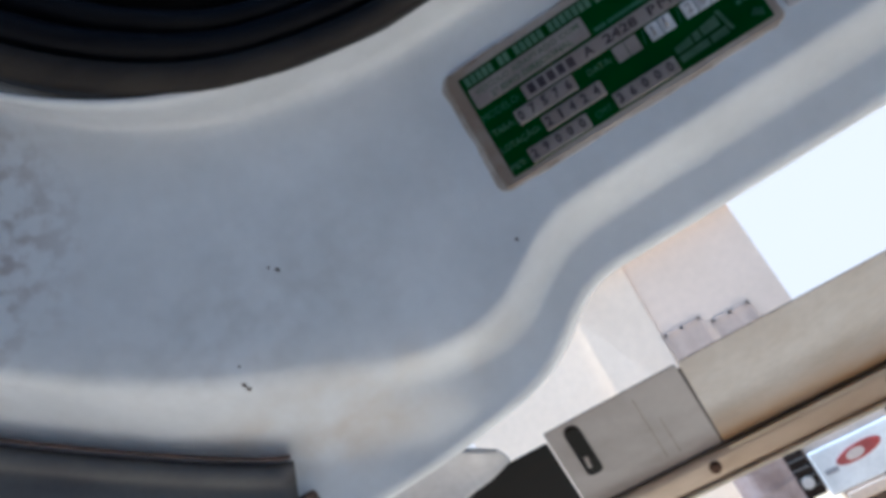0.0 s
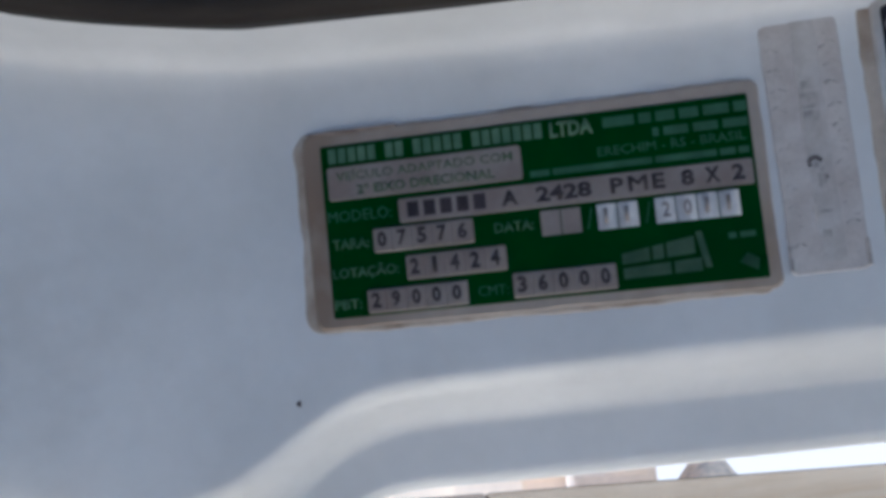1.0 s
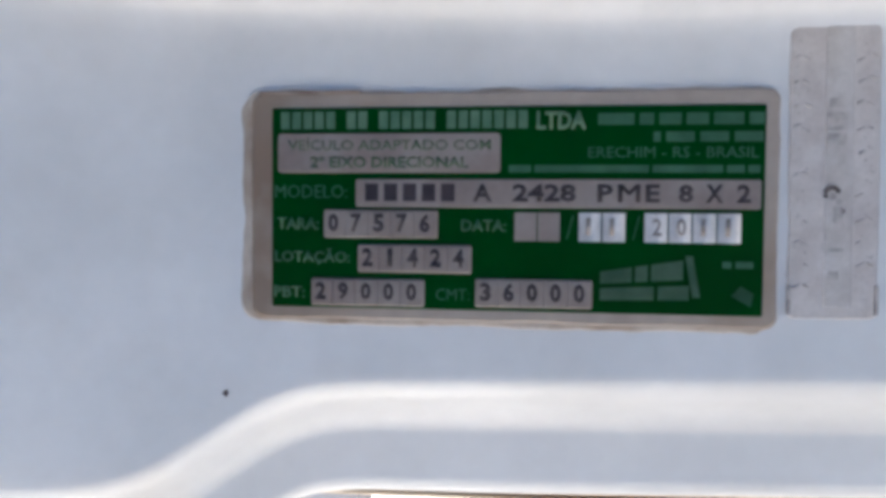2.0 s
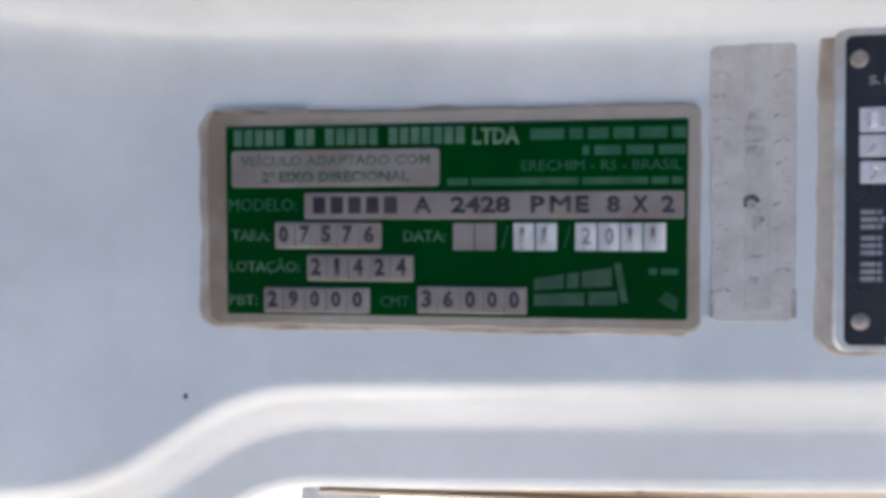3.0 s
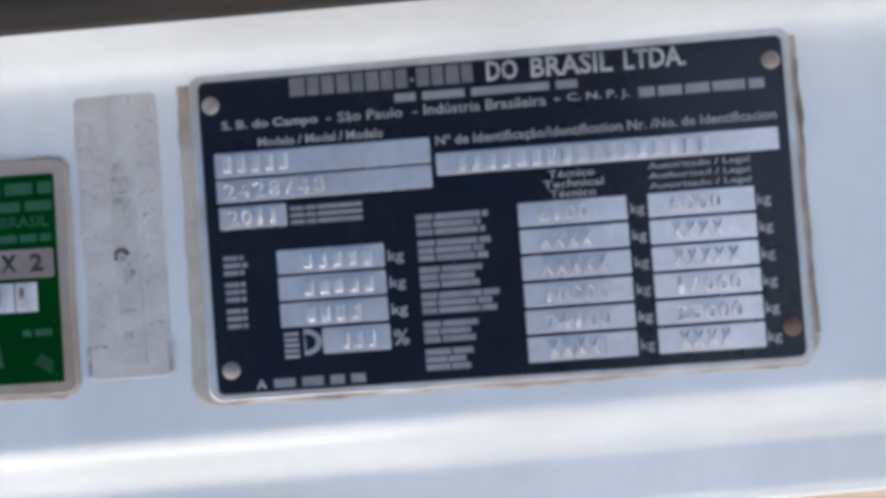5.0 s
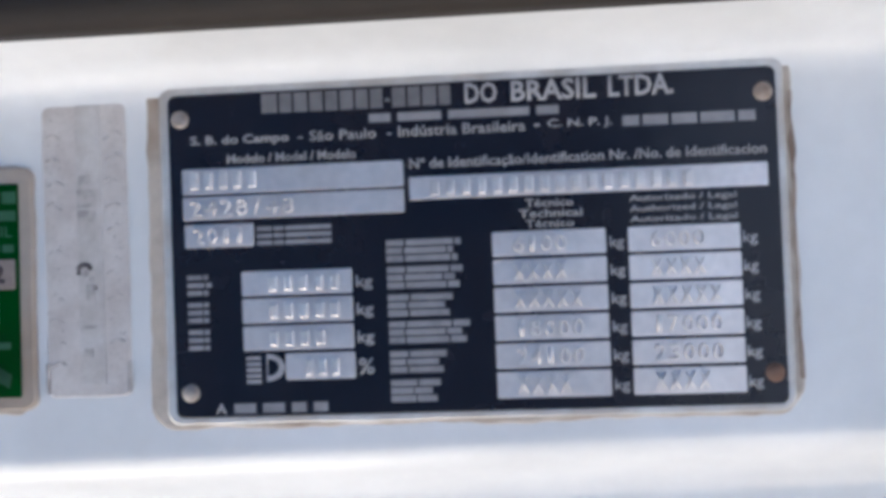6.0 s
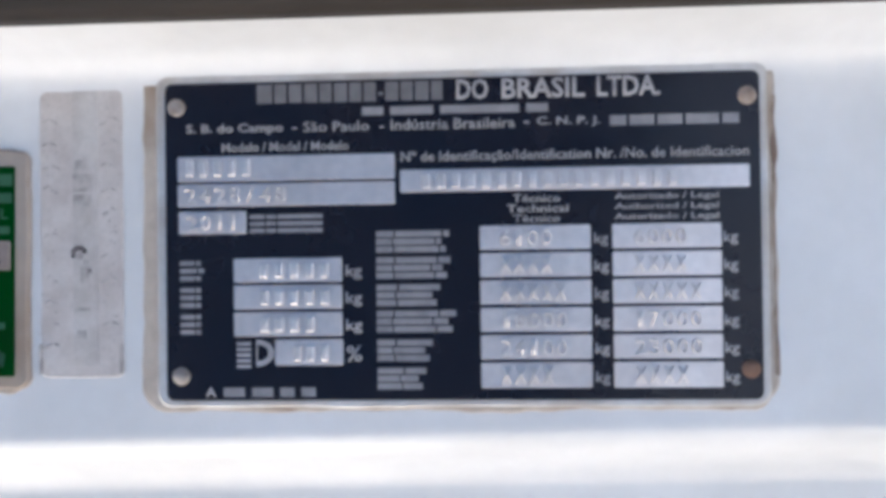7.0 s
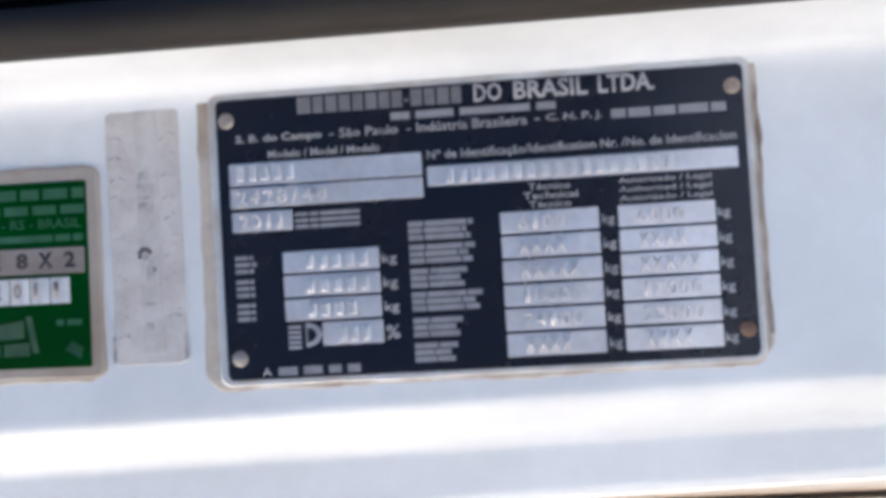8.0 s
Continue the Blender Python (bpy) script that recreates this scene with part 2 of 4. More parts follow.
def thing(name, m, label, category, group="", kind=""):
    ob = new(name)
    ob.matrix_world = m
    ob.empty_display_size = 0.05
    return tagged(ob, label, category, group, kind)


def block(bm, x0, x1, y0, y1, z0, z1, bevel=0.0, segments=2):
    """Adds a box between two corners, its edges rounded."""
    m = Matrix.LocRotScale(((x0 + x1) / 2, (y0 + y1) / 2, (z0 + z1) / 2), None, (abs(x1 - x0), abs(y1 - y0), abs(z1 - z0)))
    made = bmesh.ops.create_cube(bm, size=1, matrix=m)
    if bevel:
        edges = list({e for v in made["verts"] for e in v.link_edges})
        bmesh.ops.bevel(bm, geom=edges, offset=bevel, segments=segments, affect="EDGES", profile=0.5)
    return bm


def rod(bm, a, b, r0, r1=None, sides=16):
    a, b = Vector(a), Vector(b)
    m = Matrix.Translation((a + b) / 2) @ (b - a).to_track_quat("Z", "Y").to_matrix().to_4x4()
    bmesh.ops.create_cone(bm, cap_ends=True, segments=sides, radius1=r0, radius2=r0 if r1 is None else r1, depth=(b - a).length, matrix=m)
    return bm


def outline(x0, x1, z0, z1, r, ragged=0.0, step=0.0025, seed=0.0):
    """A rounded rectangle as points in order; ragged lets its edge wander."""
    pts = []
    for cx, cz, a in ((x1 - r, z1 - r, 0), (x0 + r, z1 - r, 90), (x0 + r, z0 + r, 180), (x1 - r, z0 + r, 270)):
        for k in range(7):
            w = radians(a + 15 * k)
            pts.append(Vector((cx + r * math.cos(w), 0, cz + r * math.sin(w))))
    if ragged:
        fine = []
        for a, b in zip(pts, pts[1:] + pts[:1]):
            n = max(1, int((b - a).length / step))
            fine += [a.lerp(b, k / n) for k in range(n)]
        mid = Vector(((x0 + x1) / 2, 0, (z0 + z1) / 2))
        pts = []
        for p in fine:
            out = (p - mid)
            out = Vector((math.copysign(1, out.x) if abs(out.x) > (x1 - x0) / 2 - 2 * r else 0, 0,
                          math.copysign(1, out.z) if abs(out.z) > (z1 - z0) / 2 - 2 * r else 0))
            wander = noise.noise(p * 60 + Vector((seed, 0, 0))) + 0.6 * noise.noise(p * 230 + Vector((0, seed, 0)))
            pts.append(p + out * ragged * wander)
    return pts


def slab(bm, pts, back, front, ease=0.0003):
    """Extrudes an outline from y = back to y = front (towards the viewer), its front edge eased."""
    mid = sum(pts, Vector()) / len(pts)
    rings = []
    for y, shrink in ((back, 0), (front + ease, 0), (front, ease)):
        ring = []
        for p in pts:
            d = p - mid
            ring.append(bm.verts.new((p.x - math.copysign(min(shrink, abs(d.x)), d.x), y, p.z - math.copysign(min(shrink, abs(d.z)), d.z))))
        rings.append(ring)
    for a, b in zip(rings, rings[1:]):
        for i in range(len(a)):
            j = (i + 1) % len(a)
            bm.faces.new((a[i], b[i], b[j], a[j]))
    bm.faces.new(rings[-1][::-1])
    bmesh.ops.recalc_face_normals(bm, faces=bm.faces)
    return bm


def panel(x0, x1, z0, z1, back, front, r=0.0006, ease=0.0002):
    return slab(bmesh.new(), outline(x0, x1, z0, z1, r), back, front, ease)


def lettering(name, words, x0, x1, z0, z1, y, mat, parent, weight=0.02, proud=0.00012, label=""):
    """Words in the built-in font, fitted into a box on a surface at depth y that faces -y."""
    curve = bpy.data.curves.new(name, "FONT")
    curve.body, curve.size, curve.offset, curve.resolution_u = words, 1.0, weight, 2
    temp = bpy.data.objects.new(name, curve)
    scene.collection.objects.link(temp)
    me = bpy.data.meshes.new_from_object(temp.evaluated_get(bpy.context.evaluated_depsgraph_get()))
    bpy.data.objects.remove(temp)
    co = np.array([v.co for v in me.vertices])
    lo, hi = co.min(0), co.max(0)
    bm = bmesh.new()
    bm.from_mesh(me)
    bpy.data.meshes.remove(me)
    for v in bm.verts:
        v.co = ((x0 + (v.co.x - lo[0]) / (hi[0] - lo[0]) * (x1 - x0)), y - proud, z0 + (v.co.y - lo[1]) / (hi[1] - lo[1]) * (z1 - z0))
    for v in bm.verts:
        v.normal_update()
    if bm.faces and bm.faces[:][0].normal.y > 0:
        bmesh.ops.reverse_faces(bm, faces=bm.faces)
    made = bmesh.ops.extrude_face_region(bm, geom=list(bm.faces))
    for v in made["geom"]:
        if isinstance(v, bmesh.types.BMVert):
            v.co.y = y - proud
    for v in bm.verts:
        if v not in made["geom"]:
            v.co.y = y + 0.00002
    return part(name, bm, mat, parent, label)


def stamped_relief(name, words, x0, x1, z0, z1, y, mat, parent, proud):
    """Characters pressed out of a plate, one by one: rounded strokes that stand proud of it."""
    step = (x1 - x0) / len(words)
    for k, letter in enumerate(words):
        curve = bpy.data.curves.new(name, "FONT")
        curve.body, curve.size, curve.offset, curve.resolution_u = letter, 1.0, -0.035, 2
        curve.bevel_depth, curve.bevel_resolution = 0.045, 2
        temp = bpy.data.objects.new(name, curve)
        scene.collection.objects.link(temp)
        me = bpy.data.meshes.new_from_object(temp.evaluated_get(bpy.context.evaluated_depsgraph_get()))
        bpy.data.objects.remove(temp)
        co = np.array([v.co for v in me.vertices])
        lo, hi = co.min(0), co.max(0)
        bm = bmesh.new()
        bm.from_mesh(me)
        bpy.data.meshes.remove(me)
        wide = step * (0.36 if letter == "1" else 0.55 if letter == "/" else 0.78)
        left = x0 + step * (k + 0.5) - wide / 2
        for v in bm.verts:
            v.co = (left + (v.co.x - lo[0]) / (hi[0] - lo[0]) * wide, y - proud * v.co.z / hi[2], z0 + (v.co.y - lo[1]) / (hi[1] - lo[1]) * (z1 - z0))
        bmesh.ops.remove_doubles(bm, verts=bm.verts, dist=0.00001)
        bmesh.ops.recalc_face_normals(bm, faces=bm.faces)
        part(name, bm, mat, parent)


def bars(name, counts, x0, x1, z0, z1, y, mat, parent, proud=0.0001, letter=0.0, space=1.0, gap=0.22, rounded=0.0):
    """Plain bars in place of writing: one run of bars per word, as long as the word's count of letters."""
    total = sum(counts) + space * (len(counts) - 1)
    unit = (x1 - x0) / total
    if letter:
        at, row = x0, []
        for c in counts:
            for k in range(c):
                bar = block(bmesh.new(), at + unit * (k + gap / 2), at + unit * (k + 1 - gap / 2), y - proud, y + (proud if rounded else 0.00002), z0, z1, rounded)
                row.append(part(name, bar, mat, parent))
            at += unit * (c + space)
        return row
    bm, at = bmesh.new(), x0
    for c in counts:
        block(bm, at, at + unit * c, y - proud, y + 0.00002, z0, z1)
        at += unit * (c + space)
    return part(name, bm, mat, parent)


def letter_blocks(name, widths, x0, x1, z0, z1, y, mat, parent, proud=0.0001, gap=0.17):
    """Plain upright bars in place of one word, each as wide as its letter."""
    unit, at = (x1 - x0) / sum(widths), x0
    for w in widths:
        bar = block(bmesh.new(), at + unit * gap / 2, at + unit * (w - gap / 2), y - proud, y + 0.00002, z0 if w > 0.6 else z0 + (z1 - z0) * 0.3, z1 if w > 0.6 else z0 + (z1 - z0) * 0.48)
        part(name, bar, mat, parent)
        at += unit * w


def lerp_curve(keys, x, blur=0.008):
    """A smooth line through a few (x, value) keys."""
    xs, vs = zip(*sorted(keys))
    return float(np.mean([np.interp(x + d * blur, xs, vs) for d in (-1, -0.6, -0.3, 0, 0.3, 0.6, 1)]))


def ease(a, b, x):
    t = min(max((x - a) / (b - a), 0.0), 1.0)
    return t * t * (3 - 2 * t)


# ---- the lot, the house, the sky's ground ----
def ground():
    bm = bmesh.new()
    n = 48
    rim = [0, 3, 8, 16, 40, 120, 400, 1500]
    rings = [[bm.verts.new((r * math.cos(2 * math.pi * k / n), r * math.sin(2 * math.pi * k / n), 0)) for k in range(n)] for r in rim[1:]]
    mid = bm.verts.new((0, 0, 0))
    for k in range(n):
        bm.faces.new((mid, rings[0][k], rings[0][(k + 1) % n]))
        for a, b in zip(rings, rings[1:]):
            bm.faces.new((a[k], b[k], b[(k + 1) % n], a[(k + 1) % n]))
    return tagged(part("ground", bm, LOT, None), "pale sunlit gravel lot with darker dirt patches", "ground", kind="structure")


def house():
    home = thing("house", pose(0, 14, 0), "pale pink stucco house with grey windows and clay roof", "house")
    bm = bmesh.new()
    block(bm, -0.84, 1.44, 0, 4, 0, 5.2)
    part("wall", bm, WALL, home)
    bm = bmesh.new()
    # Lighter stucco paints the lit side against the shadowed wall beside it.
    block(bm, -2.1, -0.842, -0.05, 4, 0, 5.2)
    part("wall", bm, WALL_LIT, home, "stucco face coloured lighter as the lit part")
    bm = bmesh.new()
    block(bm, -5.2, -2.102, 0.3, 4.5, 0, 5.0)
    part("wall", bm, WALL_LIT, home, "side wing in the lighter, lit stucco tone")
    bm = bmesh.new()
    ridge = []
    for x in (-2.4, 1.7):
        ridge.append([bm.verts.new(p) for p in ((x, -0.35, 5.15), (x, 2, 6.3), (x, 4.35, 5.15), (x, 4.35, 5.05), (x, 2, 6.18), (x, -0.35, 5.05))])
    for k in range(6):
        bm.faces.new((ridge[0][k], ridge[0][(k + 1) % 6], ridge[1][(k + 1) % 6], ridge[1][k]))
    bm.faces.new(ridge[0])
    bm.faces.new(ridge[1][::-1])
    bmesh.ops.recalc_face_normals(bm, faces=bm.faces)
    part("roof", bm, ROOF, home)
    for x0, x1, z0, z1 in ((-0.81, -0.08, 1.55, 3.42), (0.06, 0.80, 2.45, 3.25)):
        bm = bmesh.new()
        for a in ((x0, x1, z1 - 0.06, z1), (x0, x1, z0, z0 + 0.06), (x0, x0 + 0.06, z0, z1), (x1 - 0.06, x1, z0, z1), ((x0 + x1) / 2 - 0.03, (x0 + x1) / 2 + 0.03, z0, z1)):
            block(bm, a[0], a[1], -0.06, 0.05, a[2], a[3])
        w = part("window", bm, SHUTTER, home)
        bm = bmesh.new()
        block(bm, x0 + 0.05, x1 - 0.05, -0.03, 0.02, z0 + 0.05, z1 - 0.05)
        part("pane", bm, SHUTTER, w)
        bm = bmesh.new()
        block(bm, x0 - 0.08, x1 + 0.08, -0.12, 0.02, z0 - 0.07, z0, 0.01)
        part("sill", bm, WALL, w)


def wheel(parent, x, y, z, r, width):
    tyre = bmesh.new()
    prof = [(0.55, -0.5), (0.9, -0.5), (0.98, -0.38), (1.0, -0.2), (1.0, 0.2), (0.98, 0.38), (0.9, 0.5), (0.55, 0.5)]
    rings = []
    for k in range(28):
        a = 2 * math.pi * k / 28
        rings.append([tyre.verts.new((x + w * width, y + r * q * math.cos(a), z + r * q * math.sin(a))) for q, w in prof])
    for k in range(28):
        a, b = rings[k], rings[(k + 1) % 28]
        for i in range(len(prof)):
            j = (i + 1) % len(prof)
            tyre.faces.new((a[i], a[j], b[j], b[i]))
    bmesh.ops.recalc_face_normals(tyre, faces=tyre.faces)
    w = part("wheel", tyre, RUBBER, parent, smooth=True)
    bm = bmesh.new()
    rod(bm, (x - width * 0.35, y, z), (x + width * 0.35, y, z), r * 0.56)
    rod(bm, (x - width * 0.45, y, z), (x + width * 0.45, y, z), r * 0.2)
    part("rim", bm, FRAME, w)


def parked_truck():
    t = thing("parked_truck", pose(0.42, 9.0, 0), "pale beige parked truck with white apron on the lot", "truck")
    part("body", block(bmesh.new(), -0.82, 0.62, 0, 1.9, 0.40, 1.12, 0.06, 3), TRUCK_BEIGE, t)
    part("cab", block(bmesh.new(), -0.49, 0.57, 0.04, 1.9, 1.10, 1.95, 0.13, 4), TRUCK_BEIGE, t)
    part("cargo_box", block(bmesh.new(), -0.48, 0.56, 2.0, 6.5, 0.7, 1.90, 0.03), TRUCK_BEIGE, t)
    for x0, x1 in ((-0.42, -0.02), (0.05, 0.48)):
        part("window", block(bmesh.new(), x0, x1, 0.025, 0.10, 1.30, 1.82, 0.04), SHUTTER if x0 < 0 else TRUCK_BEIGE, t, "dusty pale window")
    part("stripe", block(bmesh.new(), -0.80, 0.5, -0.025, 0.03, 0.86, 1.03, 0.01), TRUCK_RED, t)
    apron = part("bumper", block(bmesh.new(), -0.33, 0.64, -0.12, 0.1, 0.24, 0.72, 0.03, 3), TRUCK_WHITE, t, "white painted front apron")
    oval = slab(bmesh.new(), [Vector((0.26 * math.cos(k * 0.2618), 0, 0.078 * math.sin(k * 0.2618))) for k in range(24)], 0.01, -0.012, 0.006)
    bmesh.ops.transform(oval, matrix=pose(0.14, -0.12, 0.54, 0, -6), verts=oval.verts)
    part("badge", oval, TRUCK_RED, apron, "dull red oval badge")
    inner = slab(bmesh.new(), [Vector((0.10 * math.cos(k * 0.2618), 0, 0.05 * math.sin(k * 0.2618))) for k in range(24)], 0.0, -0.004, 0.002)
    bmesh.ops.transform(inner, matrix=pose(0.10, -0.131, 0.53, 0, -6), verts=inner.verts)
    part("badge_centre", inner, SHUTTER, apron)
    part("badge_shade", block(bmesh.new(), -0.27, -0.12, -0.124, -0.10, 0.44, 0.50, 0.01), FRAME, apron, "blue-grey mark beside the badge")
    part("grille", block(bmesh.new(), -0.62, -0.345, -0.08, 0.1, 0.30, 0.80, 0.02), DARK_STEEL, t, "dark grille beside the apron")
    for z in (0.40, 0.50, 0.60, 0.70):
        part("grille_bar", block(bmesh.new(), -0.60, -0.36, -0.095, -0.07, z, z + 0.022, 0.004), TRIM, t)
    part("headlight", rod(bmesh.new(), (-0.47, -0.11, 0.46), (-0.47, -0.06, 0.46), 0.06, 0.07, 20), CHROME, t)
    part("skirt", block(bmesh.new(), -0.2, 0.6, -0.16, -0.04, 0.10, 0.22, 0.02), TRUCK_BEIGE, t, "beige lower skirt")
    for x in (-0.62, 0.45):
        wheel(t, x, 0.8, 0.42, 0.42, 0.24)
        wheel(t, x, 4.8, 0.42, 0.42, 0.24)


def gap_filler():
    # Made-up cabinet; its dark teal gives the shadowed gap beside the truck.
    c = thing("gap_filler", pose(1.10, 9.5, 0), "dark teal cabinet-shaped filler for the shadowed gap beside the truck", "cabinet")
    part("body", block(bmesh.new(), 0, 0.70, 0, 0.55, 0.02, 1.05, 0.012), TEAL_DARK, c)
    part("door", block(bmesh.new(), 0.02, 0.30, -0.02, 0.01, 0.06, 1.01, 0.008), TEAL, c, "lighter teal door")
    for x in (0.32, 0.56):
        part("door", block(bmesh.new(), x, x + (0.20 if x < 0.5 else 0.12), -0.02, 0.01, 0.06, 1.01, 0.008), TEAL_DARK, c)
    part("post", block(bmesh.new(), 0.525, 0.555, -0.03, 0.01, 0.02, 1.03, 0.006), FRAME, c, "grey post between the doors")
    part("latch", block(bmesh.new(), 0.60, 0.70, -0.045, -0.015, 0.47, 0.50, 0.006), TRUCK_WHITE, c, "white latch bar")


def lot_things():
    b = thing("concrete_block", pose(-1.62, 5.6, 0), "grey cast concrete block on the gravel", "block")
    bm = bmesh.new()
    block(bm, -0.27, 0.27, 0, 0.5, 0, 0.75, 0.02)
    part("body", bm, CONCRETE, b)
    d = thing("oil_drum", pose(-0.42, 8.4, 0), "dull mauve-brown steel drum standing on the lot", "drum")
    bm = bmesh.new()
    rod(bm, (0, 0, 0), (0, 0, 0.88), 0.28, sides=28)
    for z in (0.02, 0.3, 0.58, 0.86):
        rod(bm, (0, 0, z - 0.012), (0, 0, z + 0.012), 0.292, sides=28)
    part("body", bm, MAUVE, d)
    bm = bmesh.new()
    rod(bm, (0, 0, 0.882), (0, 0, 0.89), 0.26, sides=28)
    part("lid", bm, DARK_STEEL, d)


def gravel_heap():
    heap = thing("gravel_heap", pose(2.62, 15.0, 0), "heap of pale sunlit gravel on the lot", "heap")
    bm = bmesh.new()
    n = 40
    rings = []
    for r in (1.5, 1.35, 1.2, 1.05, 0.9, 0.75, 0.6, 0.48, 0.36, 0.26, 0.17, 0.08):
        ring = []
        for k in range(n):
            a = 2 * math.pi * k / n
            p = Vector((r * math.cos(a), r * math.sin(a), 0))
            z = 1.90 * (1 - (r / 1.5) ** 1.15) + 0.10 * noise.noise(p * 3) + 0.035 * noise.noise(p * 11)
            ring.append(bm.verts.new((p.x, p.y, 0.0 if r == 1.5 else max(z, 0.02))))
        rings.append(ring)
    for a, b in zip(rings, rings[1:]):
        for k in range(n):
            bm.faces.new((a[k], a[(k + 1) % n], b[(k + 1) % n], b[k]))
    bm.faces.new(rings[-1])
    bmesh.ops.recalc_face_normals(bm, faces=bm.faces)
    part("gravel", bm, LOT, heap, smooth=True)


def hazy_distance():
    """A glowing sheet added in place of the white glare of the sky low over the far end of the lot."""
    glow = bpy.data.materials.new("sky_glow_sheet")
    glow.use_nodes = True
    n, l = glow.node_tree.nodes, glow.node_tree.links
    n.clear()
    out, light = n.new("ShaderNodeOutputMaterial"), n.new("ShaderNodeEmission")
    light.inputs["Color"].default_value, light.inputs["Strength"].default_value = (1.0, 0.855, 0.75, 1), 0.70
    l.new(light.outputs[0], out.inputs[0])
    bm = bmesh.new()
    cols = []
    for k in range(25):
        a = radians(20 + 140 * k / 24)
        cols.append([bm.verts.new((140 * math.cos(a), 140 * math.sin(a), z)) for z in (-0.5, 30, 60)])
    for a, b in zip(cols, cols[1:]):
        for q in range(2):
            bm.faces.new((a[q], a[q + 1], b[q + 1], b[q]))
    tagged(part("backdrop", bm, glow, None), "glowing backdrop sheet standing in for white sky glare over the lot", "sky", kind="structure")


def rear_reflector():
    # Unseen wall, added to close off the sky and bounce blue light.
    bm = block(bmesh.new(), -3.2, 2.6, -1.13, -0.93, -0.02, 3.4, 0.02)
    wall = part("reflector_rear", bm, BLUE_REFLECTOR, None)
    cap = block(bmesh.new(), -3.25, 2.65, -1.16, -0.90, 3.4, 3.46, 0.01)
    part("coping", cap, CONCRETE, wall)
    # Unseen pale panel, added to show bright in the dark plate's right half.
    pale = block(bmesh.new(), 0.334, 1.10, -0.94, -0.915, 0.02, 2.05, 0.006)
    part("door", pale, PALE_REFLECTOR, wall, "added unseen pale panel that brightens the plate's reflections")
    tagged(wall, "added unseen blue wall that tints the light on the sill", "wall", kind="structure")


ground()
hazy_distance()
rear_reflector()
house()
parked_truck()
gap_filler()
lot_things()
gravel_heap()

# ---- the truck whose sill is seen ----
truck = thing("truck", SILL, "white truck cab with its door sill exposed", "truck")

SEAL_LINE = [(0.62, 0.0125), (-0.08, 0.0125), (-0.115, 0.0138), (-0.155, 0.0160), (-0.195, 0.0180), (-0.222, 0.0192), (-0.24, 0.0208), (-0.255, 0.0242),
             (-0.27, 0.0305), (-0.285, 0.0395), (-0.30, 0.0510), (-0.62, 0.40)]
RIDGE_LINE = [(0.62, -0.078), (0.15, -0.081), (-0.02, -0.084), (-0.142, -0.0865), (-0.157, -0.0895), (-0.168, -0.096), (-0.180, -0.1045), (-0.194, -0.1125),
              (-0.22, -0.1125), (-0.25, -0.105), (-0.29, -0.088), (-0.325, -0.064), (-0.62, 0.20)]
LOWER_LINE = [(0.62, -0.087), (0.17, -0.1003), (0.08, -0.1026), (0.0, -0.1056), (-0.05, -0.1070), (-0.10, -0.1084), (-0.146, -0.1089), (-0.161, -0.1120), (-0.176, -0.1245),
              (-0.193, -0.1365), (-0.215, -0.1405), (-0.25, -0.146), (-0.30, -0.147), (-0.36, -0.13), (-0.62, 0.08)]
SHELF = [(0.0002, -0.0085), (0.0008, -0.0062), (0.0019, -0.0041), (0.0033, -0.0024), (0.0052, -0.0010), (0.0080, 0.0006), (0.0140, 0.0012), (0.0200, 0.0016), (0.0270, 0.0020), (0.0300, 0.0050)]


def base_y(x):
    """The sheet is flat behind the plates and bends towards the viewer past the ridge's step."""
    u = max(0.0, -0.168 - x)
    return -0.68 * (u - 0.032 * (1 - math.exp(-u / 0.032)))


def sheet_y(x, z, ridge):
    wide = ease(-0.20, -0.27, x)
    u = min(max((ridge - z + 0.0074) / 0.0190, 0.0), 1.0)
    step = 0.0170 * (u * u / 0.4 if u < 0.4 else 0.4 + (0.36 - (1 - u) ** 2) / 0.6)
    slope = 0.044 * np.mean([min(max((ridge - z + d) / 0.045, 0.0), 1.0) for d in (0.004, 0.0075, 0.011, 0.0145, 0.018)])
    return base_y(x) + step * (1 - wide) + slope * wide + 0.07 * max(0.0, ridge - z - 0.012) * (1 - wide)


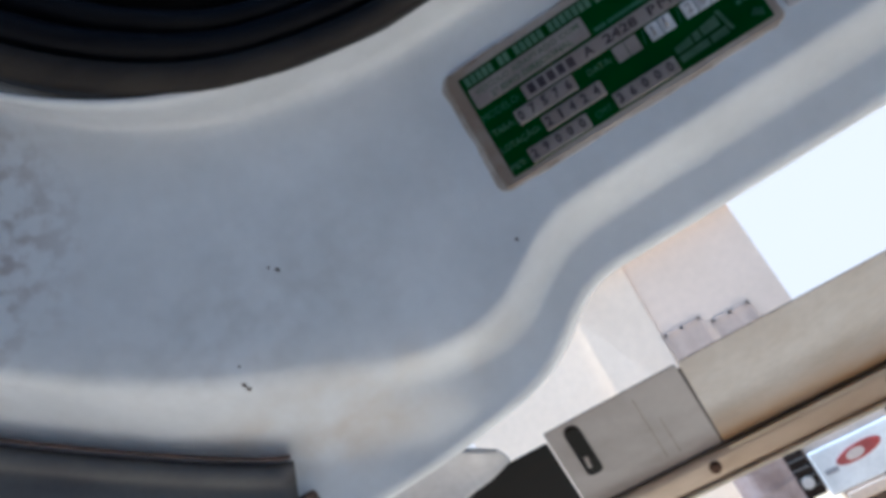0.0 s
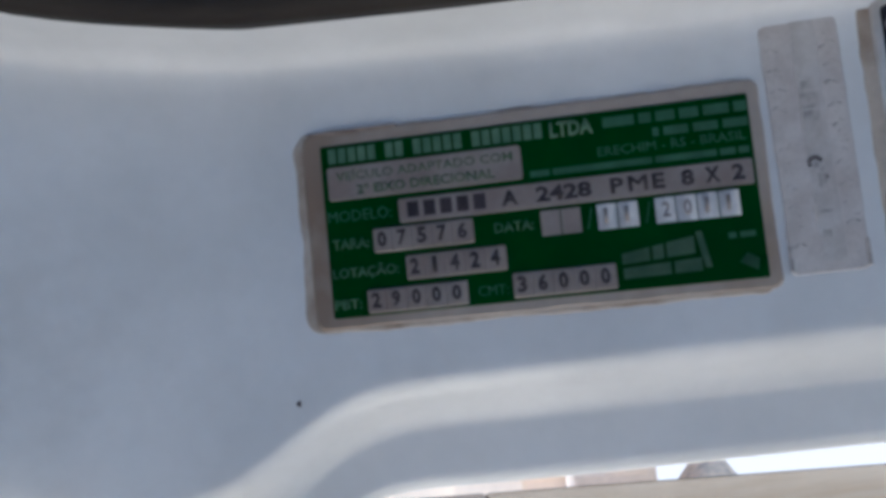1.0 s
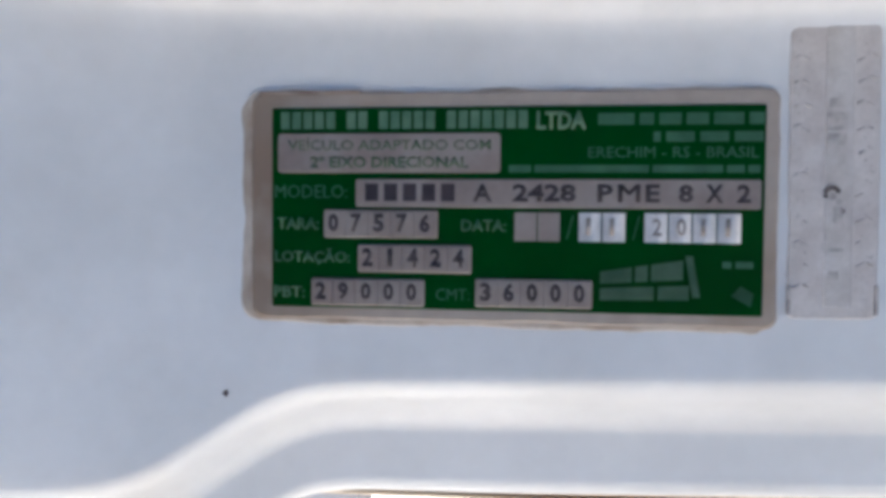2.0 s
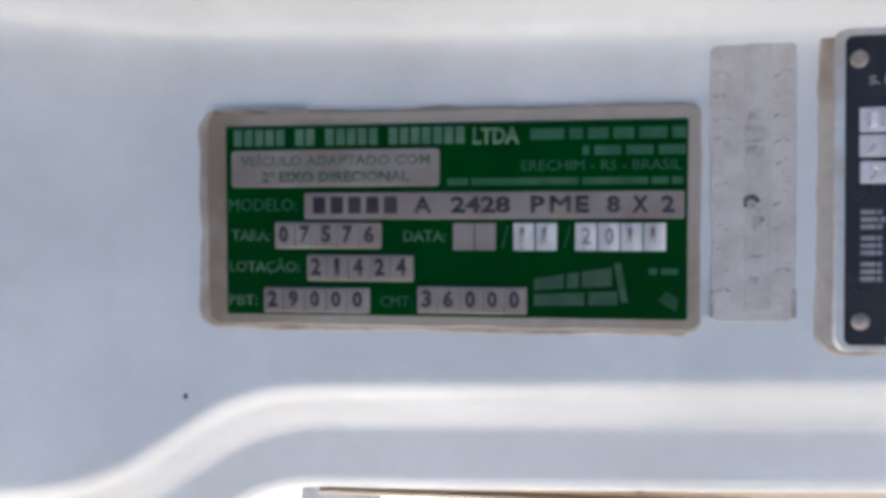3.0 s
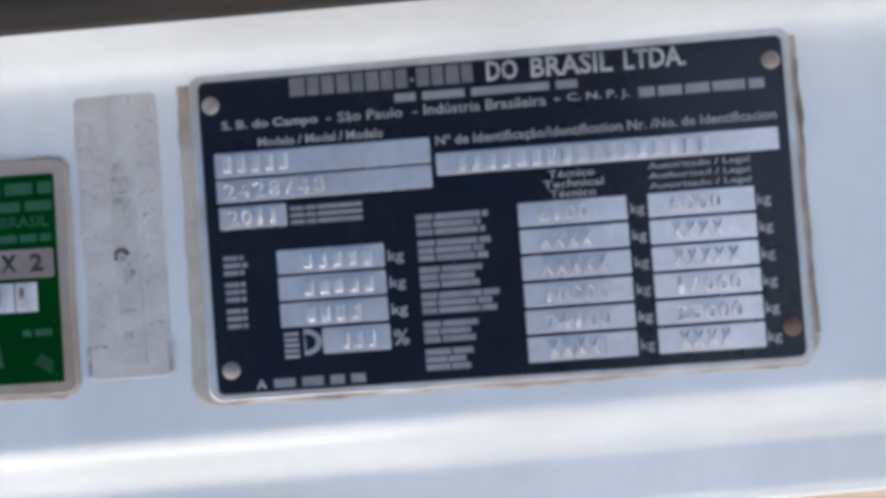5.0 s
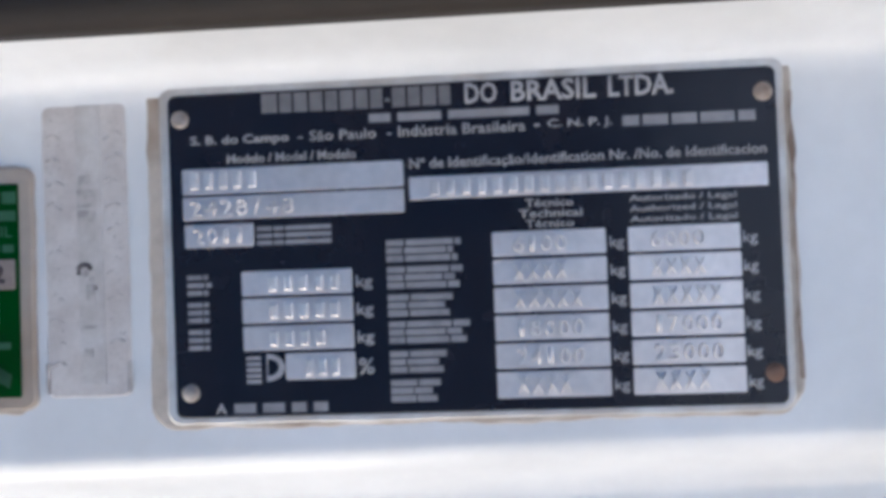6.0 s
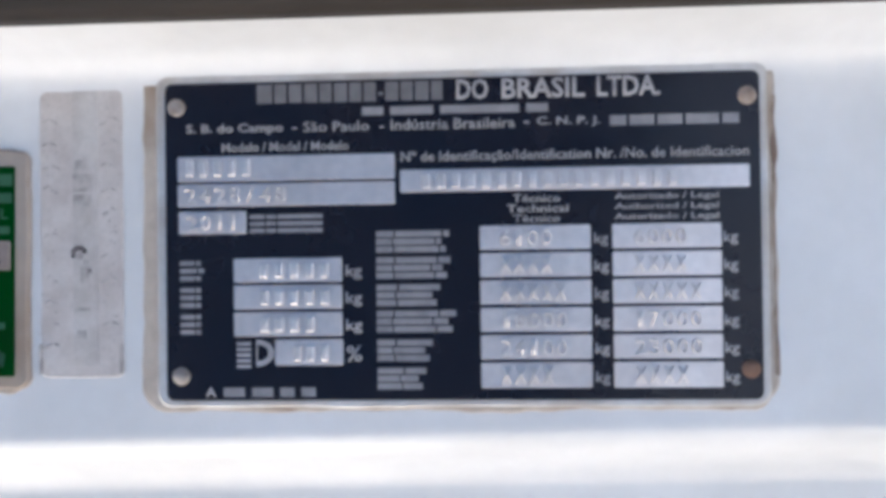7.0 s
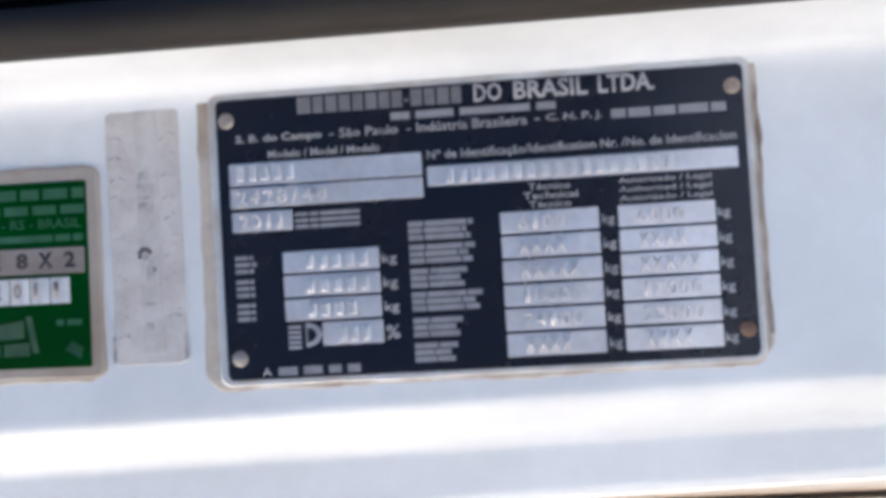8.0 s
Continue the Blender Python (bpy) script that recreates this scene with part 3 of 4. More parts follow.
def sill_panel():
    bm = bmesh.new()
    cols = []
    for x in np.linspace(-0.60, 0.60, 301):
        seal, ridge, low = lerp_curve(SEAL_LINE, x, 0.016), lerp_curve(RIDGE_LINE, x, 0.010), lerp_curve(LOWER_LINE, x, 0.010)
        zs = list(np.linspace(low, ridge - 0.017, 6)) + list(np.linspace(ridge - 0.016, ridge + 0.012, 24))
        zs += list(np.linspace(ridge + 0.014, seal - 0.0105, 12))
        y0 = sheet_y(x, low, ridge)
        turned = [(y0 + 0.030, low - 0.0066)]
        turned += [(y0 + 0.0056 - 0.0056 * math.cos(a), low - 0.0010 - 0.0056 * math.sin(a)) for a in (1.57, 1.31, 1.05, 0.79, 0.52, 0.26, 0.0)]
        col = [bm.verts.new((x, y, z)) for y, z in turned]
        col += [bm.verts.new((x, sheet_y(x, z, ridge), z)) for z in zs]
        col += [bm.verts.new((x, base_y(x) - out, seal + up)) for out, up in SHELF]
        cols.append(col)
    for a, b in zip(cols, cols[1:]):
        for i in range(len(a) - 1):
            bm.faces.new((a[i], b[i], b[i + 1], a[i + 1]))
    bmesh.ops.recalc_face_normals(bm, faces=bm.faces)
    if sum(f.normal.y for f in bm.faces) > 0:
        bmesh.ops.reverse_faces(bm, faces=bm.faces)
    ob = part("sill_panel", bm, PAINT, truck, "glossy white painted sheet metal sill", smooth=True)
    thick = ob.modifiers.new("thickness", "SOLIDIFY")
    thick.thickness, thick.offset = 0.0012, -1
    return ob


def swept(name, profile, mat, parent, label="", x0=-0.60, x1=0.60, line=SEAL_LINE, n=160, cap=True):
    """A strip along a line of the sheet: the closed profile is (out, up) from the line, out towards the viewer."""
    bm = bmesh.new()
    rings = []
    for x in np.linspace(x0, x1, n):
        z = lerp_curve(line, x, 0.01)
        dz = (lerp_curve(line, x + 0.004, 0.01) - lerp_curve(line, x - 0.004, 0.01)) / 0.008
        up = Vector((-dz, 0, 1)).normalized()
        out = Vector((base_y(x + 0.004) - base_y(x - 0.004), -0.008, 0)).normalized()
        o = Vector((x, base_y(x), z))
        rings.append([bm.verts.new(o + out * a + up * b) for a, b in profile])
    for a, b in zip(rings, rings[1:]):
        for i in range(len(profile)):
            j = (i + 1) % len(profile)
            bm.faces.new((a[i], b[i], b[j], a[j]))
    if cap:
        bm.faces.new(rings[0])
        bm.faces.new(rings[-1][::-1])
    bmesh.ops.recalc_face_normals(bm, faces=bm.faces)
    return part(name, bm, mat, parent, label, smooth=True)


def tube(cx, cz, rx, rz, n=14):
    return [(cx + rx * math.cos(2 * math.pi * k / n), cz + rz * math.sin(2 * math.pi * k / n)) for k in range(n)]


def door_seal():
    seal = swept("door_seal", [(0.018, 0.0018), (0.026, 0.0008), (0.0305, 0.002), (0.0315, 0.006), (0.030, 0.0105), (0.026, 0.012), (0.018, 0.012)], RUBBER_DUSTY, truck,
                 "dusty black rubber door seal")
    swept("bulb", tube(0.022, 0.0185, 0.0085, 0.0065), RUBBER, seal)
    swept("bulb", tube(0.014, 0.0325, 0.0095, 0.0065), RUBBER, seal)
    swept("carrier", [(-0.02, 0.006), (0.016, 0.010), (0.008, 0.026), (-0.002, 0.045), (-0.02, 0.06)], RUBBER, seal)
    swept("kick_panel", [(0.002, 0.036), (0.0, 0.060), (-0.03, 0.30), (-0.05, 0.30), (-0.04, 0.04)], BLACK, truck, "black plastic cab floor edge")


def step_trim():
    line = [(-0.609, 0.230), (-0.374, -0.038), (-0.343, -0.066), (-0.315, -0.090), (-0.286, -0.1124), (-0.275, -0.1188)]
    t = swept("step_trim", [(-0.056, -0.002), (-0.046, 0.0), (-0.030, -0.002), (-0.027, -0.006), (-0.0285, -0.0105), (-0.0310, -0.0135), (-0.0285, -0.017), (-0.025, -0.024),
                            (-0.025, -0.06), (-0.056, -0.06)], TRIM, truck, "ribbed grey plastic step trim", -0.57, -0.278, line, 60)
    swept("edge_lip", tube(-0.0295, 0.0003, 0.004, 0.0009, 8), TRIM_RIM, t, x0=-0.57, x1=-0.279, line=line, n=60)
    bm = bmesh.new()
    block(bm, -0.301, -0.2940, -0.036, -0.024, -0.1446, -0.1318, 0.002)
    part("end_cap", bm, TRIM_RIM, t)


def paint_chips():
    rng = random.Random(7)
    spots = [(-0.1702, -0.0839, 1.2), (-0.2553, -0.0475, 1.3), (-0.2577, -0.0454, 0.8), (-0.2837, -0.0850, 1.2), (-0.2839, -0.0828, 1.1), (-0.281, -0.076, 0.6)]
    for x, z, size in spots:
        ridge = lerp_curve(RIDGE_LINE, x, 0.01)
        bm = bmesh.new()
        rim = []
        for k in range(9):
            a, r = 2 * math.pi * k / 9, size * 0.001 * rng.uniform(0.5, 1.05)
            px, pz = x + r * 0.8 * math.cos(a), z + r * 1.1 * math.sin(a)
            rim.append(bm.verts.new((px, sheet_y(px, pz, ridge) - 0.0003, pz)))
        top = bm.verts.new((x, sheet_y(x, z, ridge) - 0.0006, z))
        for k in range(9):
            bm.faces.new((rim[k], rim[(k + 1) % 9], top))
        part("paint_chip", bm, CHIP, truck)


def leaning(bm):
    """Leans a part of the beam: its top edge stands nearer than its foot, and its joints splay a little."""
    for v in bm.verts:
        up = (v.co.z + 0.488) / 0.279
        v.co.x += (0.044 + 0.53 * max(0.0, -0.2055 - v.co.x)) * up
        off = (v.co.y - 1.20) * (0.015 if v.co.y > 1.20 else 1.0)
        v.co.y = 1.20 - 0.82 * up + 0.32 * off
        v.co.z += 0.95 * off
    return bm


def bumper_beam():
    bm = block(bmesh.new(), -0.2035, 3.2, 1.20, 1.27, -0.488, -0.211, 0.004, 3)
    beam = part("bumper_beam", leaning(bm), BEIGE, truck, "dirty beige painted bumper beam with rusty lower seam")
    bm = block(bmesh.new(), -0.499, -0.2075, 1.203, 1.27, -0.488, -0.2115, 0.003, 3)
    end = part("end_panel", leaning(bm), PALE_END, beam, "pale grey end panel with a dark slot")
    part("joint", leaning(block(bmesh.new(), -0.2105, -0.2000, 1.29, 1.36, -0.486, -0.222)), DARK_STEEL, beam)
    bm = slab(bmesh.new(), outline(-0.017, 0.017, -0.063, 0.060, 0.014), 0, -0.006)
    bmesh.ops.transform(bm, matrix=pose(-0.447, 1.203, -0.279), verts=bm.verts)
    part("slot", leaning(bm), BLACK, end)
    bm = rod(bmesh.new(), (-0.450, 1.197, -0.285), (-0.450, 1.186, -0.285), 0.005, 0.004, 6)
    part("bolt", leaning(bm), RIVET, end)
    # Two thin darker lines up the end panel.
    bm = bmesh.new()
    for k, x in enumerate((-0.312, -0.285)):
        block(bm, x, x + 0.0022, 1.2022, 1.206, -0.43, -0.228 - 0.06 * k)
    part("crease", leaning(bm), CREASE, end)
    bm = block(bmesh.new(), -0.499, 3.2, 1.193, 1.27, -0.551, -0.4935, 0.016, 4)
    rail = part("lower_rail", bm, BEIGE_RAIL, beam, "shiny beige lower rail with rusty bolts")
    for k in range(2):
        x = -0.2425 + 0.3525 * k
        bm = rod(bmesh.new(), (x, 1.194, -0.522), (x, 1.184, -0.522), 0.010, 0.008, 6)
        rod(bm, (x, 1.194, -0.522), (x, 1.190, -0.522), 0.012, None, 12)
        part("bolt", bm, RUST, rail)
    part("seam", block(bmesh.new(), -0.499, 3.2, 1.199, 1.26, -0.4930, -0.4885), DARK_STEEL, beam, "dark gap under the beam")
    # Pale strips put the rail's upper and lower highlights into colour.
    part("highlight_strip", block(bmesh.new(), -0.20, 3.2, 1.187, 1.25, -0.5035, -0.4955, 0.003), EDGE_HIGHLIGHT, rail, "painted highlight along the upper edge")
    part("highlight_strip", block(bmesh.new(), -0.499, 3.2, 1.186, 1.25, -0.5565, -0.5475, 0.003), EDGE_HIGHLIGHT, rail, "painted highlight along the lower edge")
    bm = block(bmesh.new(), -0.80, -0.502, 1.215, 1.33, -0.80, -0.228, 0.004, 2)
    part("mudguard", leaning(bm), BLACK, truck, "black plastic mudguard beside the beam")
    bm = bmesh.new()
    cols = []
    for k in range(18):
        x = -0.716 + 0.385 * k / 17
        foot = -0.207 + 0.30 * (x + 0.317) + 0.003 * math.sin(60 * x)
        cols.append([bm.verts.new((x, 0.35 - 0.015 * (1 - math.cos(2.2 * j / 10)), foot + (-0.160 - 0.55 * max(0.0, x + 0.40) - foot) * j / 10)) for j in range(11)])
    for a, b in zip(cols, cols[1:]):
        for j in range(10):
            bm.faces.new((a[j], b[j], b[j + 1], a[j + 1]))
    fender = part("fender", bm, FENDER, truck, "white painted fender panel above the mudguard", smooth=True)
    thick = fender.modifiers.new("thickness", "SOLIDIFY")
    thick.thickness = 0.004


def cab_floor():
    bm = block(bmesh.new(), -0.62, 2.2, 0.03, 1.45, 0.298, 0.338, 0.006)
    part("cab_floor", bm, BLACK, truck, "plain black underside of the cab floor")
    for x in (0.95, 2.05):
        bm = block(bmesh.new(), x, x + 0.08, 0.62, 0.74, -0.30, 0.30, 0.005)
        part("bracket", bm, DARK_STEEL, truck)


sill_panel()
cab_floor()
door_seal()
step_trim()
paint_chips()
bumper_beam()
turn_back = SILL.inverted()
hub = turn_back @ Vector((-0.95, 1.75, 0.46))
wheel(truck, hub.x, hub.y, hub.z, 0.455, 0.27)


# ---- things fixed on the sill ----
def on_sill(x, z):
    return SILL @ Matrix.Translation((x, 0, z))


def local(ob, x, z):
    """Shifts parts laid out in the sill's frame into their own thing's frame."""
    for child in ob.children_recursive:
        child.data.transform(Matrix.Translation((-x, 0, -z)))


def mm(*values):
    return [v / 1000 for v in values]


def sticker():
    s = thing("paper_sticker", on_sill(-0.0235, -0.0625), "faded translucent paper sticker stuck on the white sill", "sticker")
    part("body", slab(bmesh.new(), outline(*mm(-33.5, -13.6, -62.6, 5.1), 0.0016, 0.0003, 0.002, 3.0), 0.0002, -0.0004), PAPER, s)
    part("band", panel(*mm(-25.6, -19.4, -60, 4.8), -0.0003, -0.00055), PAPER_BAND, s)
    bm = bmesh.new()
    rng = random.Random(11)
    for z in np.arange(-2.5, -60, -5.3):
        for x, lean in ((-31.8, 0.5), (-29.6, -0.5), (-17.8, 0.5), (-15.4, -0.5)):
            if rng.random() < 0.8:
                x0, z0 = x + rng.uniform(-0.4, 0.4), z + rng.uniform(-0.6, 0.6)
                reach = rng.uniform(0.5, 0.95)
                rod(bm, mm(x0 - reach, -0.42, z0 - lean * reach), mm(x0 + reach, -0.42, z0 + lean * reach), rng.uniform(0.00022, 0.00042), 0.0002, 6)
    for k in range(70):
        x0, z0, w = rng.choice((-31.0, -16.6)) + rng.gauss(0, 1.1), rng.uniform(-61, 3.5), rng.uniform(0.15, 0.32)
        rod(bm, mm(x0, -0.35, z0), mm(x0, -0.48, z0), w / 1000, w / 1300, 6)
    part("print_line", bm, PAPER_MARK, s)
    bm = bmesh.new()
    for x0, x1, z0, z1 in ((-24.8, -22.4, -13.6, -11.6), (-25.4, -20.8, -19, -14.8), (-25.2, -21, -22.4, -19.6), (-23.6, -21.6, -40.5, -36.6), (-24.6, -22.4, -53.5, -51.5), (-24.8, -21.4, -47, -46.2)):
        block(bm, *mm(x0, x1), -0.0007, -0.0005, *mm(z0, z1))
    part("print_line", bm, PAPER_MARK, s)
    bm = bmesh.new()
    for k in range(7):
        a = radians(20 + 24 * k)
        rod(bm, (-0.0240 + 0.0014 * math.cos(a), -0.0004, -0.0333 + 0.0011 * math.sin(a)), (-0.0240 + 0.0014 * math.cos(a), -0.0007, -0.0333 + 0.0011 * math.sin(a)), 0.0006, None, 8)
    rod(bm, (-0.0254, -0.0004, -0.0341), (-0.0254, -0.0007, -0.0341), 0.0005, None, 8)
    rod(bm, (-0.0216, -0.0004, -0.0376), (-0.0216, -0.0007, -0.0376), 0.0006, None, 8)
    part("dark_mark", bm, PAPER_DARK, s, "small dark scuff")
    bm = bmesh.new()
    for x, z, w in ((-23.9, -34.2, 1.1), (-22.4, -35.6, 0.9), (-23.0, -39.4, 1.0), (-21.6, -41.0, 0.7)):
        rod(bm, mm(x, -0.4, z), mm(x, -0.62, z), w / 1000, w / 1400, 9)
    part("pale_scuff", bm, PAPER_MARK, s)
    for x0, x1 in ((-33.7, -32.9), (-14.4, -13.5)):
        bm = bmesh.new()
        block(bm, *mm(x0, x1), -0.0009, -0.0003, *mm(-61.8, -54.6), 0.0003)
        part("lifted_corner", bm, PAPER_MARK, s)
    local(s, -0.0235, -0.0625)


def green_plate():
    p = thing("conversion_plate", on_sill(-0.100, -0.066), "green aluminium conversion plate with stamped black numbers, stuck on the sill", "plate")
    part("adhesive", slab(bmesh.new(), outline(*mm(-166.8, -36.6, -66.9, -8.0), 0.005, 0.0009, 0.002, 1.0), 0.0003, -0.0005, 0.0005), GRIME, p, "grimy adhesive rim")
    part("body", slab(bmesh.new(), outline(*mm(-164.0, -36.0, -65.6, -8.4), 0.0028, 0.0004, 0.003, 6.0), 0.0, -0.0012, 0.0006), ALUMINIUM, p)
    bm = bmesh.new()
    block(bm, *mm(-162, -136), -0.0014, -0.0003, *mm(-8.8, -7.8), 0.0002)
    part("dirt_line", bm, DUST, p)
    part("green_field", panel(*mm(-158.6, -39.3, -62.6, -12.2), -0.0012, -0.0015), GREEN, p)
    top = -0.0015
    bars("letter_bar", (5, 2, 5, 7), *mm(-156.6, -94.4, -17.6, -13.2), top, GREEN_INK, p, letter=1, space=0.8, gap=0.22)
    lettering("print", "LTDA", *mm(-92.6, -80.8, -17.9, -13.5), top, GREEN_INK, p, 0.035)
    box = part("text_box", panel(*mm(-157.0, -101.2, -28.5, -18.7), -0.0013, -0.0018, 0.001), FIELD, p)
    lettering("print", "VEÍCULO ADAPTADO COM", *mm(-154.4, -103.6, -22.9, -19.7), -0.0018, OLIVE_INK, box, 0.008)
    lettering("print", "2º EIXO DIRECIONAL", *mm(-148.6, -109, -27.3, -24.5), -0.0018, OLIVE_INK, box, 0.025)
    bars("print_line", (5, 2, 3, 3, 4, 2), *mm(-78, -39.8, -16.9, -14.1), top, FADED_INK, p, space=0.7)
    bars("print_line", (1, 4, 4, 4), *mm(-65, -39.9, -21.0, -18.6), top, FADED_INK, p, space=0.8)
    lettering("print", "ERECHIM - RS - BRASIL", *mm(-80.2, -40.9, -24.8, -22.2), top, FADED_INK, p, 0.0)
    bars("print_line", (4, 20, 12, 3, 2), *mm(-99.2, -40.5, -28.4, -26.6), top, FADED_INK, p, space=0.6)
    lettering("print", "MODELO:", *mm(-157.8, -139.2, -34.9, -31.6), top, FADED_INK, p, 0.0)
    lettering("print", "TARA:", *mm(-157.2, -146.4, -42.9, -39.8), top, FADED_INK, p, 0.02)
    lettering("print", "DATA:", *mm(-110.6, -99.6, -43.0, -40.0), top, FADED_INK, p, 0.02)
    lettering("print", "LOTAÇÃO:", *mm(-157.8, -138.4, -51.8, -47.6), top, FADED_INK, p, 0.02)
    lettering("print", "PBT:", *mm(-158.0, -150.0, -60.2, -57.3), top, FADED_INK, p, 0.02)
    lettering("print", "CMT:", *mm(-116.8, -108.4, -60.2, -57.3), top, FADED_INK, p, 0.0)
    for x in (-85.0, -69.4):
        bm = bmesh.new()
        rod(bm, mm(x, -1.55, -44.6), mm(x + 1.4, -1.55, -38.8), 0.0002, None, 6)
        part("slash", bm, FADED_INK, p)
    model = part("model_strip", panel(*mm(-137.0, -40.2, -37.1, -30.1), -0.0013, -0.0019), FIELD, p)
    bars("letter_bar", (5,), *mm(-135.3, -111.6, -35.6, -31.2), -0.0019, INK, model, letter=1, gap=0.3)
    for word, x0, x1 in (("A", -107.8, -103.2), ("2428", -98.2, -83.0), ("P", -77.9, -74.3), ("M", -73.1, -68.3), ("M", -72.7, -67.9), ("E", -66.7, -63.4), ("8", -59.0, -55.7), ("X", -52.8, -48.9), ("2", -45.7, -42.6)):
        lettering("print", word, *mm(x0, x1, -35.6, -31.3), -0.0019, INK, model, 0.032 if word != "M" else -0.004)
    for number, x0, x1, z0, z1 in (("07576", -145.1, -116.4, -44.9, -37.8), ("21424", -136.4, -108.0, -53.5, -46.4), ("29000", -148.3, -119.6, -62.0, -55.1),
                                   ("36000", -107.0, -78.8, -61.7, -54.6)):
        strip = part("number_strip", panel(*mm(x0, x1, z0, z1), -0.0013, -0.0018), FIELD, p)
        step = (x1 - x0) / 5
        for k, digit in enumerate(number):
            a = x0 + step * k
            bm = slab(bmesh.new(), outline(*mm(a + 0.2, a + step - 0.2, z0 + 0.25, z1 - 0.25), 0.0005), -0.0017, -0.0022, 0.0002)
            part("digit_tile", bm, FIELD, strip)
            wide = 1.25 if digit == "1" else 2.6
            mid = a + step * 0.44
            lettering("print", digit, *mm(mid - wide / 2, mid + wide / 2, z0 + 1.5, z1 - 1.0), -0.0022, INK, strip, 0.04)
    for x0, n, mat, digits in ((-97.6, 2, FIELD, "  "), (-82.2, 2, CHROME, "11"), (-66.7, 4, CHROME, "2011")):
        for k in range(n):
            a = x0 + 5.6 * k
            bm = bmesh.new()
            rows = []
            for j in range(9):
                u = j / 8
                y = -0.0016 - (0.0010 * math.sin(math.pi * u) if mat is CHROME else 0.0002)
                rows.append([bm.verts.new((a / 1000 + 0.0053 * u, y, z)) for z in mm(-45.2, -38.2)])
            for q, w in zip(rows, rows[1:]):
                bm.faces.new((q[0], w[0], w[1], q[1]))
            bmesh.ops.recalc_face_normals(bm, faces=bm.faces)
            made = bmesh.ops.extrude_edge_only(bm, edges=[e for e in bm.edges if e.is_boundary])
            for v in made["geom"]:
                if isinstance(v, bmesh.types.BMVert):
                    v.co.y = -0.0013
            part("date_tile", bm, mat, p, smooth=False)
            if digits[k] != " ":
                lettering("print", digits[k], *mm(a + 1.6, a + 1.6 + (1.1 if digits[k] == "1" else 2.2), -43.6, -39.4), -0.0026, RIVET, p, 0.02)
    pieces = [[(-55.4, -58.4), (-53.6, -58.4), (-55.4, -48.4), (-57.2, -48.4)], [(-46.6, -57.8), (-42.0, -60.4), (-41.4, -57.2), (-44.4, -55.4)]]
    for words, x0, x1, z0, z1, lift in (((5, 2, 5), -77.0, -57.6, -55.4, -52.4, 3.0), ((7, 4), -77.0, -56.2, -59.4, -56.4, 0.9)):
        total, at = sum(words) + 0.5 * (len(words) - 1), x0
        for c in words:
            wide = (x1 - x0) * c / total
            f0, f1 = (at - x0) / (x1 - x0), (at + wide - x0) / (x1 - x0)
            pieces.append([(at, z0 + lift * 0.4 * f0), (at + wide, z0 + lift * 0.4 * f1), (at + wide, z1 + lift * f1), (at, z1 + lift * f0)])
            at += wide + (x1 - x0) * 0.5 / total
    for q in pieces:
        bm = bmesh.new()
        bm.faces.new([bm.verts.new((x / 1000, -0.0016, z / 1000)) for x, z in q])
        bmesh.ops.solidify(bm, geom=list(bm.faces), thickness=0.0001)
        part("emblem", bm, FADED_INK if q[0][0] > -50 else GREEN_INK, p)
    bars("print_line", (2, 4), *mm(-48.6, -41.6, -51.2, -49.6), top, FADED_INK, p)
    askew = Matrix.Translation(mm(-98.2, 0, -37.0)) @ pose(0, 0, 0, 0, 0.5) @ Matrix.Diagonal((0.99, 1, 0.98, 1)) @ Matrix.Translation(mm(99, 0, 37.4))
    for child in p.children_recursive:
        child.data.transform(askew)
    local(p, -0.100, -0.066)


